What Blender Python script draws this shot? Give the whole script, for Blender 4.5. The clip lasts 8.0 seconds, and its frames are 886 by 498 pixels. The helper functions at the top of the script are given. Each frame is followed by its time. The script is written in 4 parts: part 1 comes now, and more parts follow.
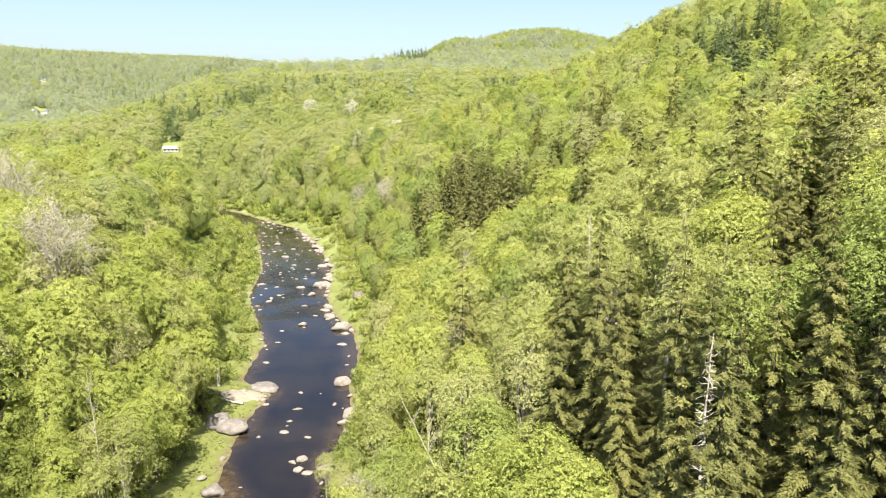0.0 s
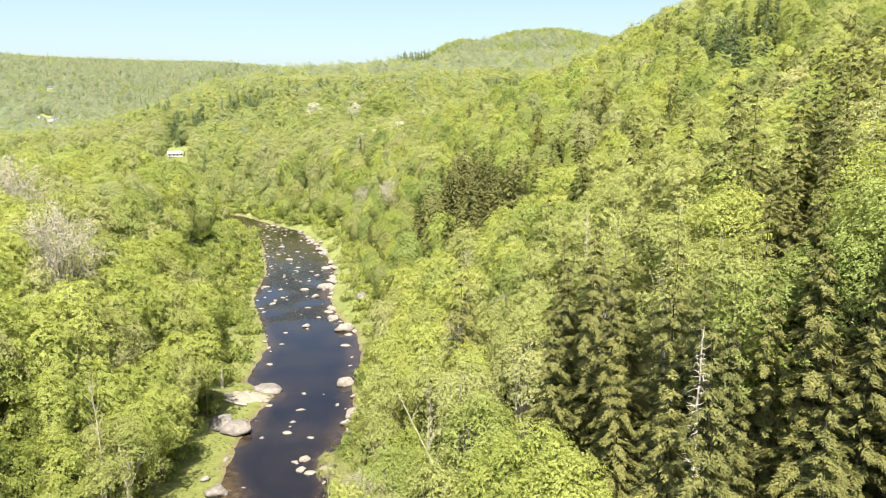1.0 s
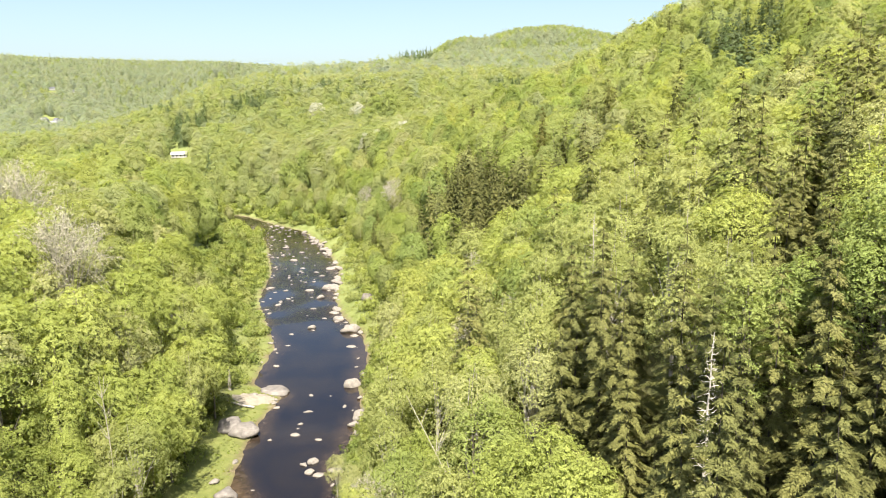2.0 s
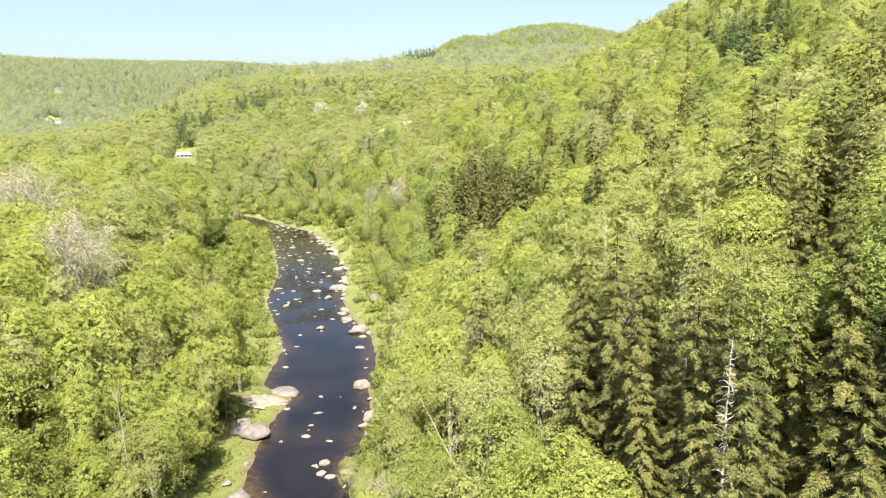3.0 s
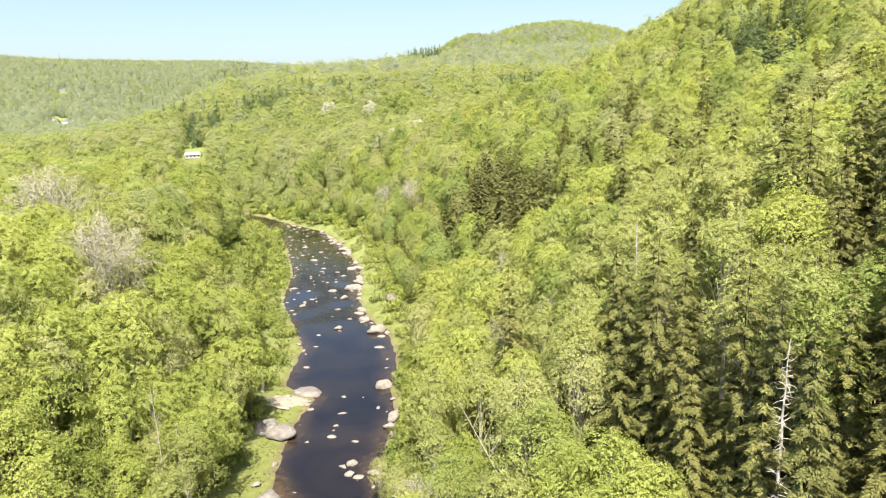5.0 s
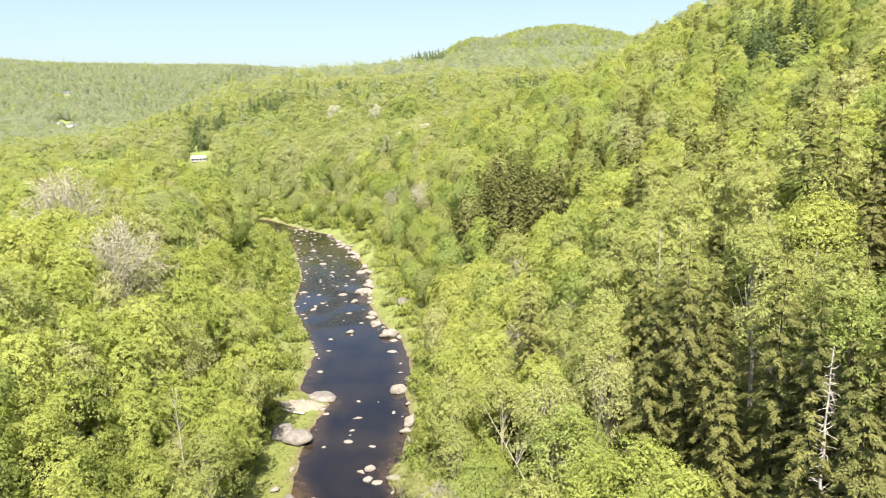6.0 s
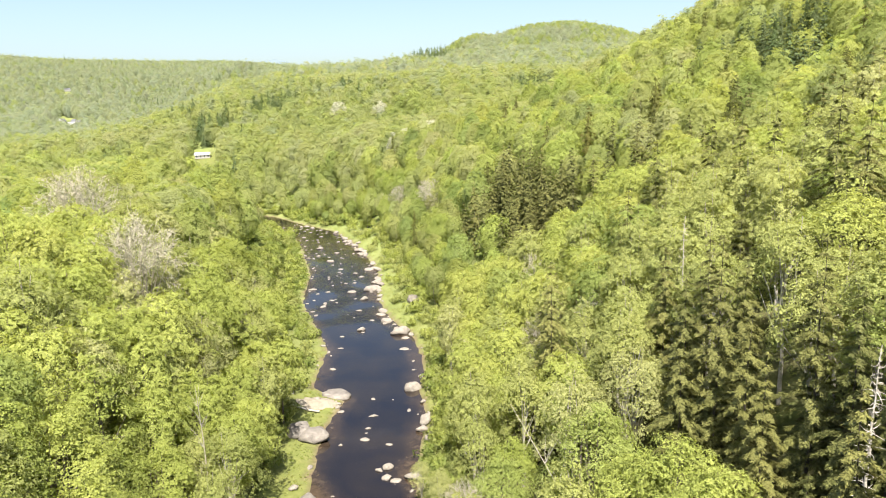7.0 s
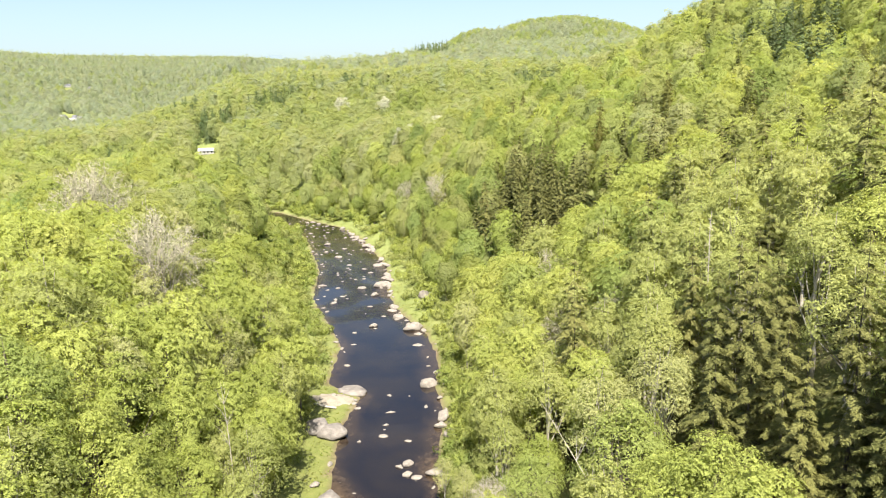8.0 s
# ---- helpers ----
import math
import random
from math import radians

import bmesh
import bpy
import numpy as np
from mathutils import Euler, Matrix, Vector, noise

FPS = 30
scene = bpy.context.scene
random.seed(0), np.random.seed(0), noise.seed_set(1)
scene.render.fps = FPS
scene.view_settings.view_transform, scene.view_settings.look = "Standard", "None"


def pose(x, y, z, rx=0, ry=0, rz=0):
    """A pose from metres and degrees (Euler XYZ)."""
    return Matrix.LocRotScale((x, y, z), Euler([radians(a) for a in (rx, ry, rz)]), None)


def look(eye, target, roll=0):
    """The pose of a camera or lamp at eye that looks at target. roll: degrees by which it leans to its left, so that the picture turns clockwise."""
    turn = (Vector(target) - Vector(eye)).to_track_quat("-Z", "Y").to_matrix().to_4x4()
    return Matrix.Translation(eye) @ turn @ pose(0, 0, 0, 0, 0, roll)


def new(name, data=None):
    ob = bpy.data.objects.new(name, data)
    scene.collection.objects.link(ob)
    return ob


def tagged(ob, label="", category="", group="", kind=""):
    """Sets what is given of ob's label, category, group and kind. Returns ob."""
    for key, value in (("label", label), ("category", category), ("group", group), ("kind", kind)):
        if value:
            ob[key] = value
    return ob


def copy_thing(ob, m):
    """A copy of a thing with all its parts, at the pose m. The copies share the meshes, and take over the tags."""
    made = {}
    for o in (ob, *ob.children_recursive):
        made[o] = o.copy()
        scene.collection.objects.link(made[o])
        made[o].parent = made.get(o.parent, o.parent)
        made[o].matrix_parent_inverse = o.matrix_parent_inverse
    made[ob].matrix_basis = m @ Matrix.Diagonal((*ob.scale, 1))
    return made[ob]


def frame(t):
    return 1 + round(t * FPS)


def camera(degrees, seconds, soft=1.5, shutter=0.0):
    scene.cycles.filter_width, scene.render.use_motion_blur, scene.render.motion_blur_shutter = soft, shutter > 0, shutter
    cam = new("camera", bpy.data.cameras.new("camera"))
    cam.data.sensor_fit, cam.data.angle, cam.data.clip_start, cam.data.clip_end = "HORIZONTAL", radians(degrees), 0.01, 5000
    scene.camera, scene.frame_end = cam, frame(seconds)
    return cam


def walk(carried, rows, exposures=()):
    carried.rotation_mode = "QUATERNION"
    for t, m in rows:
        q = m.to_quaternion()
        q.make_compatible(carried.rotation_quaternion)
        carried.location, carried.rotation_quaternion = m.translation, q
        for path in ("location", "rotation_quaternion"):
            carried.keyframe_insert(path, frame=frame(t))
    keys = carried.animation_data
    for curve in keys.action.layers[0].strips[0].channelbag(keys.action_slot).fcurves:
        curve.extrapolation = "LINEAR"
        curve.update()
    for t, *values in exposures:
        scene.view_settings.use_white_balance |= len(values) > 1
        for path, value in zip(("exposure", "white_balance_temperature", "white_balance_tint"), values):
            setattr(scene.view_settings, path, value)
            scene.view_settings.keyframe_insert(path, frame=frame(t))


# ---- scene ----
import functools

cam = camera(67.0, 8.0, soft=1.05)
PATH = [
    (0, (-0.355, 0.155, 47.788), (-0.372, 2.114, 47.387), -0.0),
    (0.5, (0.489, -0.149, 47.588), (0.464, 1.811, 47.191), -0.4),
    (1, (0.569, -0.263, 47.555), (0.534, 1.697, 47.159), -0.8),
    (1.5, (0.382, -0.335, 47.84), (0.344, 1.625, 47.441), -1.1),
    (3, (-0.857, -0.489, 48.732), (-0.911, 1.468, 48.326), -1.5),
    (3.5, (-1.553, -0.539, 48.896), (-1.61, 1.418, 48.487), -1.7),
    (4, (-2.338, -0.628, 49.008), (-2.397, 1.328, 48.597), -1.7),
    (4.5, (-3.086, -0.57, 49.029), (-3.149, 1.387, 48.618), -1.8),
    (5.8, (-5.93, -0.36, 49.27), (-6.0, 1.596, 48.858), -1.8),
    (5.9, (-6.172, -0.332, 49.283), (-6.243, 1.626, 48.870), -1.8),
    (6, (-6.414, -0.304, 49.296), (-6.485, 1.655, 48.895), -1.8),
    (6.1, (-6.660, -0.259, 49.303), (-6.731, 1.700, 48.890), -1.8),
    (6.2, (-6.906, -0.214, 49.310), (-6.978, 1.744, 48.895), -1.8),
    (6.3, (-7.153, -0.168, 49.316), (-7.224, 1.789, 48.903), -1.8),
    (6.4, (-7.399, -0.123, 49.323), (-7.471, 1.833, 48.911), -1.8),
    (6.5, (-7.645, -0.078, 49.330), (-7.717, 1.878, 48.918), -1.8),
    (6.6, (-7.911, -0.032, 49.328), (-7.983, 1.924, 48.927), -1.8),
    (6.7, (-8.177, 0.014, 49.326), (-8.249, 1.970, 48.922), -1.8),
    (6.8, (-8.444, 0.061, 49.325), (-8.516, 2.017, 48.933), -1.8),
    (6.9, (-8.710, 0.107, 49.323), (-8.782, 2.063, 48.943), -1.8),
    (7, (-8.976, 0.153, 49.321), (-9.048, 2.109, 48.911), -1.8),
    (7.1, (-9.255, 0.193, 49.323), (-9.327, 2.150, 48.904), -1.8),
    (7.2, (-9.533, 0.233, 49.325), (-9.605, 2.191, 48.917), -1.8),
    (7.3, (-9.812, 0.273, 49.326), (-9.884, 2.233, 48.932), -1.8),
    (7.4, (-10.090, 0.313, 49.328), (-10.162, 2.274, 48.939), -1.8),
    (7.5, (-10.369, 0.353, 49.330), (-10.441, 2.315, 48.949), -1.8),
    (7.6, (-10.657, 0.387, 49.339), (-10.729, 2.348, 48.942), -1.8),
    (7.7, (-10.946, 0.422, 49.348), (-11.018, 2.380, 48.957), -1.8),
    (7.8, (-11.234, 0.456, 49.356), (-11.306, 2.413, 48.986), -1.9),
    (7.9, (-11.523, 0.491, 49.365), (-11.595, 2.445, 48.981), -1.9),
    (8, (-11.811, 0.525, 49.374), (-11.883, 2.478, 48.951), -1.9),
]
walk(cam, [(t, look(eye, target, roll)) for t, eye, target, roll in PATH], [(0.0, 1.76), (8.0, 1.76)])

# ---- sky and sun ----
SUN_FROM = Vector((0.06, -0.60, 1.2)).normalized()
world = bpy.data.worlds.new("sky")
scene.world = world
world.use_nodes = True
wn = world.node_tree.nodes
sky = wn.new("ShaderNodeTexSky")
sky.sky_type = "NISHITA"
sky.sun_disc = False
sky.sun_elevation = math.asin(SUN_FROM.z)
sky.sun_rotation = math.atan2(SUN_FROM.x, SUN_FROM.y)
sky.air_density, sky.dust_density, sky.ozone_density = 1.0, 2.3, 0.7
wn["Background"].inputs["Strength"].default_value = 0.071
world.node_tree.links.new(sky.outputs[0], wn["Background"].inputs["Color"])
sun_data = bpy.data.lights.new("sun", "SUN")
sun_data.energy, sun_data.angle, sun_data.color = 4.8, radians(0.6), (1.0, 0.91, 0.80)
sun = new("sun", sun_data)
sun.matrix_world = look(SUN_FROM * 500, (0, 0, 0))
tagged(sun, kind="structure")


# ---- materials ----
def material(name, roughness=0.8, specular=0.3):
    m = bpy.data.materials.new(name)
    m.use_nodes = True
    b = m.node_tree.nodes["Principled BSDF"]
    b.inputs["Roughness"].default_value = roughness
    b.inputs["Specular IOR Level"].default_value = specular
    return m, m.node_tree.nodes, m.node_tree.links, b


def ramp(nodes, stops):
    r = nodes.new("ShaderNodeValToRGB")
    e = r.color_ramp.elements
    while len(e) < len(stops):
        e.new(0.5)
    for el, (p, c) in zip(e, stops):
        el.position, el.color = p, (*c, 1)
    return r


def noise_node(nodes, links, scale, detail=4, rough=0.6, coords="Object"):
    n = nodes.new("ShaderNodeTexNoise")
    n.inputs["Scale"].default_value, n.inputs["Detail"].default_value = scale, detail
    n.inputs["Roughness"].default_value = rough
    c = nodes.new("ShaderNodeTexCoord")
    links.new(c.outputs[coords], n.inputs["Vector"])
    return n


def mix(nodes, links, kind, fac, a, b):
    m = nodes.new("ShaderNodeMix")
    m.data_type, m.blend_type = "RGBA", kind
    for sock, v in ((m.inputs[0], fac), (m.inputs[6], a), (m.inputs[7], b)):
        if hasattr(v, "links"):
            links.new(v, sock)
        else:
            sock.default_value = v if isinstance(v, float) else (*v, 1)
    return m.outputs[2]


def leaf_material(name, dark, light, glow=0.45, attribute=False, gloss=0.10, leaf=7.0, cover=0.62, ruffle=0.85, tones=0.24):
    """Leaves: a colour between dark and light for each tree, with light let through. Each spray is broken up
    into single leaves, which differ in tone and tilt and leave gaps between them."""
    m, n, l, b = material(name, 0.55, gloss)
    cells = n.new("ShaderNodeTexVoronoi")
    cells.inputs["Scale"].default_value = leaf
    where = n.new("ShaderNodeTexCoord")
    l.new(where.outputs["Object"], cells.inputs["Vector"])
    tone = n.new("ShaderNodeSeparateColor")
    l.new(cells.outputs["Color"], tone.inputs[0])
    leafy = n.new("ShaderNodeMapRange")
    leafy.inputs["To Min"].default_value, leafy.inputs["To Max"].default_value = 1 - tones, 1 + tones
    l.new(tone.outputs[0], leafy.inputs["Value"])
    if attribute:
        a = n.new("ShaderNodeAttribute")
        a.attribute_name = "tint"
        base = a.outputs["Color"]
    else:
        info = n.new("ShaderNodeObjectInfo")
        r = ramp(n, [(0.0, dark), (1.0, light)])
        l.new(info.outputs["Random"], r.inputs[0])
        base = r.outputs[0]
    col = mix(n, l, "MULTIPLY", 1.0, base, leafy.outputs[0])
    l.new(col, b.inputs["Base Color"])
    tr = n.new("ShaderNodeBsdfTranslucent")
    warm = mix(n, l, "MULTIPLY", 1.0, col, (1.12, 1.08, 0.75))
    l.new(warm, tr.inputs["Color"])
    geo = n.new("ShaderNodeNewGeometry")
    tilt = n.new("ShaderNodeVectorMath")
    tilt.operation = "MULTIPLY_ADD"
    tilt.inputs[1].default_value, tilt.inputs[2].default_value = (ruffle,) * 3, (-ruffle / 2,) * 3
    l.new(cells.outputs["Color"], tilt.inputs[0])
    turned = n.new("ShaderNodeVectorMath")
    l.new(geo.outputs["Normal"], turned.inputs[0])
    l.new(tilt.outputs[0], turned.inputs[1])
    even = n.new("ShaderNodeVectorMath")
    even.operation = "NORMALIZE"
    l.new(turned.outputs[0], even.inputs[0])
    l.new(even.outputs[0], b.inputs["Normal"])
    l.new(even.outputs[0], tr.inputs["Normal"])
    ms = n.new("ShaderNodeMixShader")
    ms.inputs[0].default_value = glow
    l.new(b.outputs[0], ms.inputs[1])
    l.new(tr.outputs[0], ms.inputs[2])
    if cover < 1:
        gap = n.new("ShaderNodeMath")
        gap.operation = "GREATER_THAN"
        gap.inputs[1].default_value = cover
        l.new(cells.outputs["Distance"], gap.inputs[0])
        clear = n.new("ShaderNodeBsdfTransparent")
        holes = n.new("ShaderNodeMixShader")
        l.new(gap.outputs[0], holes.inputs[0])
        l.new(ms.outputs[0], holes.inputs[1])
        l.new(clear.outputs[0], holes.inputs[2])
        ms = holes
    l.new(ms.outputs[0], n["Material Output"].inputs["Surface"])
    return m


def solid(name, stops, scale, rough=0.85, bump=0.3, fine=6.0, specular=0.3):
    m, n, l, b = material(name, rough, specular)
    a = noise_node(n, l, scale, 5, 0.65)
    r = ramp(n, stops)
    l.new(a.outputs[0], r.inputs[0])
    f = noise_node(n, l, scale * fine, 4, 0.7)
    fr = ramp(n, [(0.3, (0.62, 0.62, 0.62)), (0.7, (1.15, 1.15, 1.15))])
    l.new(f.outputs[0], fr.inputs[0])
    l.new(mix(n, l, "MULTIPLY", 1.0, r.outputs[0], fr.outputs[0]), b.inputs["Base Color"])
    bp = n.new("ShaderNodeBump")
    bp.inputs["Strength"].default_value, bp.inputs["Distance"].default_value = bump, 0.15
    l.new(f.outputs[0], bp.inputs["Height"])
    l.new(bp.outputs[0], b.inputs["Normal"])
    return m


# species: (dark, light) leaf colours
LEAF = {
    "bright": ((0.280, 0.330, 0.086), (0.338, 0.380, 0.107)),
    "yellow": ((0.310, 0.350, 0.095), (0.360, 0.390, 0.115)),
    "green": ((0.225, 0.282, 0.082), (0.275, 0.325, 0.098)),
    "olive": ((0.268, 0.305, 0.102), (0.322, 0.350, 0.124)),
    "budding": ((0.315, 0.338, 0.140), (0.36, 0.378, 0.165)),
    # far trees only: distance haze put into a paler, bluer leaf colour
    "hazed": ((0.258, 0.303, 0.158), (0.298, 0.343, 0.182)),
    "bare": ((0.36, 0.355, 0.25), (0.42, 0.405, 0.30)),
    "blossom": ((0.42, 0.43, 0.34), (0.46, 0.47, 0.38)),
    "conifer": ((0.113, 0.123, 0.041), (0.170, 0.172, 0.055)),
    "spruce": ((0.105, 0.148, 0.062), (0.138, 0.175, 0.077)),
}
leaf_mats = {k: leaf_material("leaf_" + k, d, li, 0.2 if k in ("conifer", "spruce", "bare") else 0.5, leaf=11.0 if k in ("conifer", "spruce") else 8.0, cover=1.0 if k == "bare" else 0.64 if k in ("conifer", "spruce") else 0.53) for k, (d, li) in LEAF.items()}
leaf_far = leaf_material("leaf_woodland", (0, 0, 0), (0, 0, 0), 0.55, attribute=True, leaf=5.0, cover=0.54, ruffle=0.5, tones=0.14)
leaf_hill = leaf_material("leaf_hillside", (0, 0, 0), (0, 0, 0), 0.55, attribute=True, leaf=5.0, cover=0.50, ruffle=0.4, tones=0.1)
leaf_grass = leaf_material("grass_blades", (0, 0, 0), (0, 0, 0), 0.5, attribute=True, cover=1.0)
bark = solid("bark", [(0.3, (0.10, 0.085, 0.065)), (0.7, (0.24, 0.21, 0.17))], 2.0)
dark_bark = solid("dark_bark", [(0.3, (0.045, 0.038, 0.028)), (0.7, (0.10, 0.085, 0.065))], 2.0)
grey_bark = solid("grey_bark", [(0.3, (0.37, 0.34, 0.265)), (0.7, (0.51, 0.475, 0.385))], 1.5)
pale_bark = solid("pale_bark", [(0.3, (0.34, 0.31, 0.26)), (0.7, (0.55, 0.52, 0.46))], 1.5)
stone = solid("granite", [(0.25, (0.105, 0.097, 0.086)), (0.5, (0.165, 0.152, 0.136)), (0.75, (0.23, 0.212, 0.188))], 0.8, 0.85, 0.5, 7)
pale_stone = solid("pale_granite", [(0.25, (0.150, 0.136, 0.117)), (0.55, (0.228, 0.208, 0.180)), (0.8, (0.32, 0.295, 0.255))], 0.9, 0.85, 0.5, 7)
gravel = solid("gravel", [(0.3, (0.19, 0.168, 0.128)), (0.7, (0.29, 0.262, 0.205))], 0.7, 0.95, 0.6, 12)
house_wall = solid("painted_clapboard", [(0.3, (0.36, 0.355, 0.34)), (0.7, (0.44, 0.435, 0.42))], 0.5, 0.6, 0.05)
pale_roof = solid("pale_metal_roof", [(0.3, (0.36, 0.36, 0.37)), (0.7, (0.44, 0.44, 0.45))], 0.4, 0.4, 0.05)
window_paint = solid("window_paint", [(0.3, (0.42, 0.41, 0.39)), (0.7, (0.50, 0.49, 0.47))], 0.8, 0.6, 0.05)
dark_roof = solid("asphalt_shingle", [(0.3, (0.10, 0.105, 0.12)), (0.7, (0.17, 0.175, 0.19))], 0.5, 0.9, 0.2)
glass_dark, _gn, _gl, _gb = material("window_glass", 0.1, 0.5)
_gb.inputs["Base Color"].default_value = (0.03, 0.035, 0.04, 1)


def ground_material():
    m, n, l, b = material("forest_ground", 0.95, 0.15)
    a = noise_node(n, l, 0.09, 6, 0.65)
    litter = ramp(n, [(0.3, (0.045, 0.040, 0.022)), (0.5, (0.085, 0.085, 0.035)), (0.7, (0.10, 0.13, 0.035))])
    l.new(a.outputs[0], litter.inputs[0])
    g = noise_node(n, l, 0.6, 6, 0.7)
    grass = ramp(n, [(0.25, (0.085, 0.102, 0.029)), (0.5, (0.115, 0.131, 0.038)), (0.75, (0.155, 0.160, 0.055))])
    l.new(g.outputs[0], grass.inputs[0])
    bed = noise_node(n, l, 0.8, 5, 0.75)
    stones = ramp(n, [(0.3, (0.05, 0.038, 0.024)), (0.55, (0.13, 0.10, 0.065)), (0.75, (0.24, 0.205, 0.155))])
    l.new(bed.outputs[0], stones.inputs[0])
    cover = n.new("ShaderNodeAttribute")
    cover.attribute_name = "meadow"
    wet = n.new("ShaderNodeAttribute")
    wet.attribute_name = "bed"
    c = mix(n, l, "MIX", cover.outputs["Fac"], litter.outputs[0], grass.outputs[0])
    # undergrowth green, its colour lightened to lift the shade between far crowns
    low = n.new("ShaderNodeAttribute")
    low.attribute_name = "undergrowth"
    young = ramp(n, [(0.3, (0.12, 0.15, 0.05)), (0.5, (0.16, 0.19, 0.062)), (0.7, (0.19, 0.21, 0.08))])
    l.new(a.outputs[0], young.inputs[0])
    c = mix(n, l, "MIX", low.outputs["Fac"], c, young.outputs[0])
    c = mix(n, l, "MIX", wet.outputs["Fac"], c, stones.outputs[0])
    l.new(c, b.inputs["Base Color"])
    bp = n.new("ShaderNodeBump")
    bp.inputs["Strength"].default_value, bp.inputs["Distance"].default_value = 0.8, 0.25
    l.new(g.outputs[0], bp.inputs["Height"])
    l.new(bp.outputs[0], b.inputs["Normal"])
    return m


def water_material():
    m, n, l, b = material("river_water", 0.06, 0.5)
    b.inputs["IOR"].default_value = 1.33
    shallow = n.new("ShaderNodeAttribute")
    shallow.attribute_name = "shallow"
    riffle = n.new("ShaderNodeAttribute")
    riffle.attribute_name = "riffle"
    bed = noise_node(n, l, 0.9, 6, 0.7)
    stones = ramp(n, [(0.3, (0.020, 0.014, 0.008)), (0.55, (0.055, 0.038, 0.022)), (0.75, (0.13, 0.10, 0.065))])
    l.new(bed.outputs[0], stones.inputs[0])
    big = noise_node(n, l, 0.12, 4, 0.6)
    deep = ramp(n, [(0.35, (0.006, 0.006, 0.009)), (0.7, (0.016, 0.013, 0.011))])
    l.new(big.outputs[0], deep.inputs[0])
    l.new(mix(n, l, "MIX", shallow.outputs["Fac"], deep.outputs[0], stones.outputs[0]), b.inputs["Base Color"])
    fine = noise_node(n, l, 0.9, 7, 0.72)
    flow = n.new("ShaderNodeMapping")
    flow.inputs["Scale"].default_value = (1.0, 0.45, 1.0)
    flow.inputs["Rotation"].default_value = (0, 0, radians(-14))
    l.new(fine.inputs["Vector"].links[0].from_socket, flow.inputs["Vector"])
    l.new(flow.outputs[0], fine.inputs["Vector"])
    bp = n.new("ShaderNodeBump")
    bp.inputs["Distance"].default_value = 0.32
    l.new(riffle.outputs["Fac"], bp.inputs["Strength"])
    broken = n.new("ShaderNodeMapRange")
    broken.inputs["To Min"].default_value, broken.inputs["To Max"].default_value = 0.05, 0.24
    l.new(riffle.outputs["Fac"], broken.inputs["Value"])
    l.new(broken.outputs[0], b.inputs["Roughness"])
    l.new(fine.outputs[0], bp.inputs["Height"])
    l.new(bp.outputs[0], b.inputs["Normal"])
    return m


# ---- the lie of the land ----
RIVER = np.array([  # middle of the river, with its width
    (-30, -160, 14), (-24, -60, 14), (-21, 0, 13), (-22, 40, 13), (-23.4, 78, 14.5), (-24.3, 92, 15.5), (-24.0, 101, 16),
    (-24.0, 110, 13), (-28.0, 119, 21), (-28.5, 127, 20), (-30.0, 137, 19), (-36.8, 153, 18), (-43.5, 173, 20),
    (-47.5, 203, 21), (-59.0, 240, 20), (-72.0, 272, 17), (-90, 295, 13), (-106, 316, 12), (-150, 345, 13), (-260, 380, 13),
    (-420, 470, 13), (-620, 640, 13), (-900, 800, 13)])


def smooth(a, b, v):
    k = np.clip((v - a) / (b - a), 0, 1)
    return k * k * (3 - 2 * k)


def river_distance(x, y):
    """Metres from the water's edge (negative in the river), and the side: +1 on the steep bank, -1 on the low one."""
    x, y = np.asarray(x, float), np.asarray(y, float)
    best, side = np.full(x.shape, 1e9), np.zeros(x.shape)
    for (ax, ay, aw), (bx, by, bw) in zip(RIVER[:-1], RIVER[1:]):
        dx, dy = bx - ax, by - ay
        k = np.clip(((x - ax) * dx + (y - ay) * dy) / (dx * dx + dy * dy), 0, 1)
        px, py = x - ax - k * dx, y - ay - k * dy
        d = np.hypot(px, py) - (aw + k * (bw - aw)) / 2
        s = np.where(px * dy - py * dx > 0, 1.0, -1.0)
        take = d < best
        best, side = np.where(take, d, best), np.where(take, s, side)
    return best, side


STEEP = ((-8, -1.0), (-2, -0.6), (0, 0.05), (1.5, 0.6), (8, 2.0), (18, 5.0), (26, 12.0), (35, 19.0), (46, 25.5), (63, 33), (81, 39.5), (108, 50),
         (160, 80), (220, 104), (300, 116), (500, 124), (2000, 150), (9000, 160))
LOW = ((-8, -1.0), (-2, -0.6), (0, 0.05), (1.5, 0.4), (5, 1.0), (10, 3.2), (20, 11.5), (27, 16.5), (36, 19), (60, 20), (120, 16), (300, 12), (9000, 30))


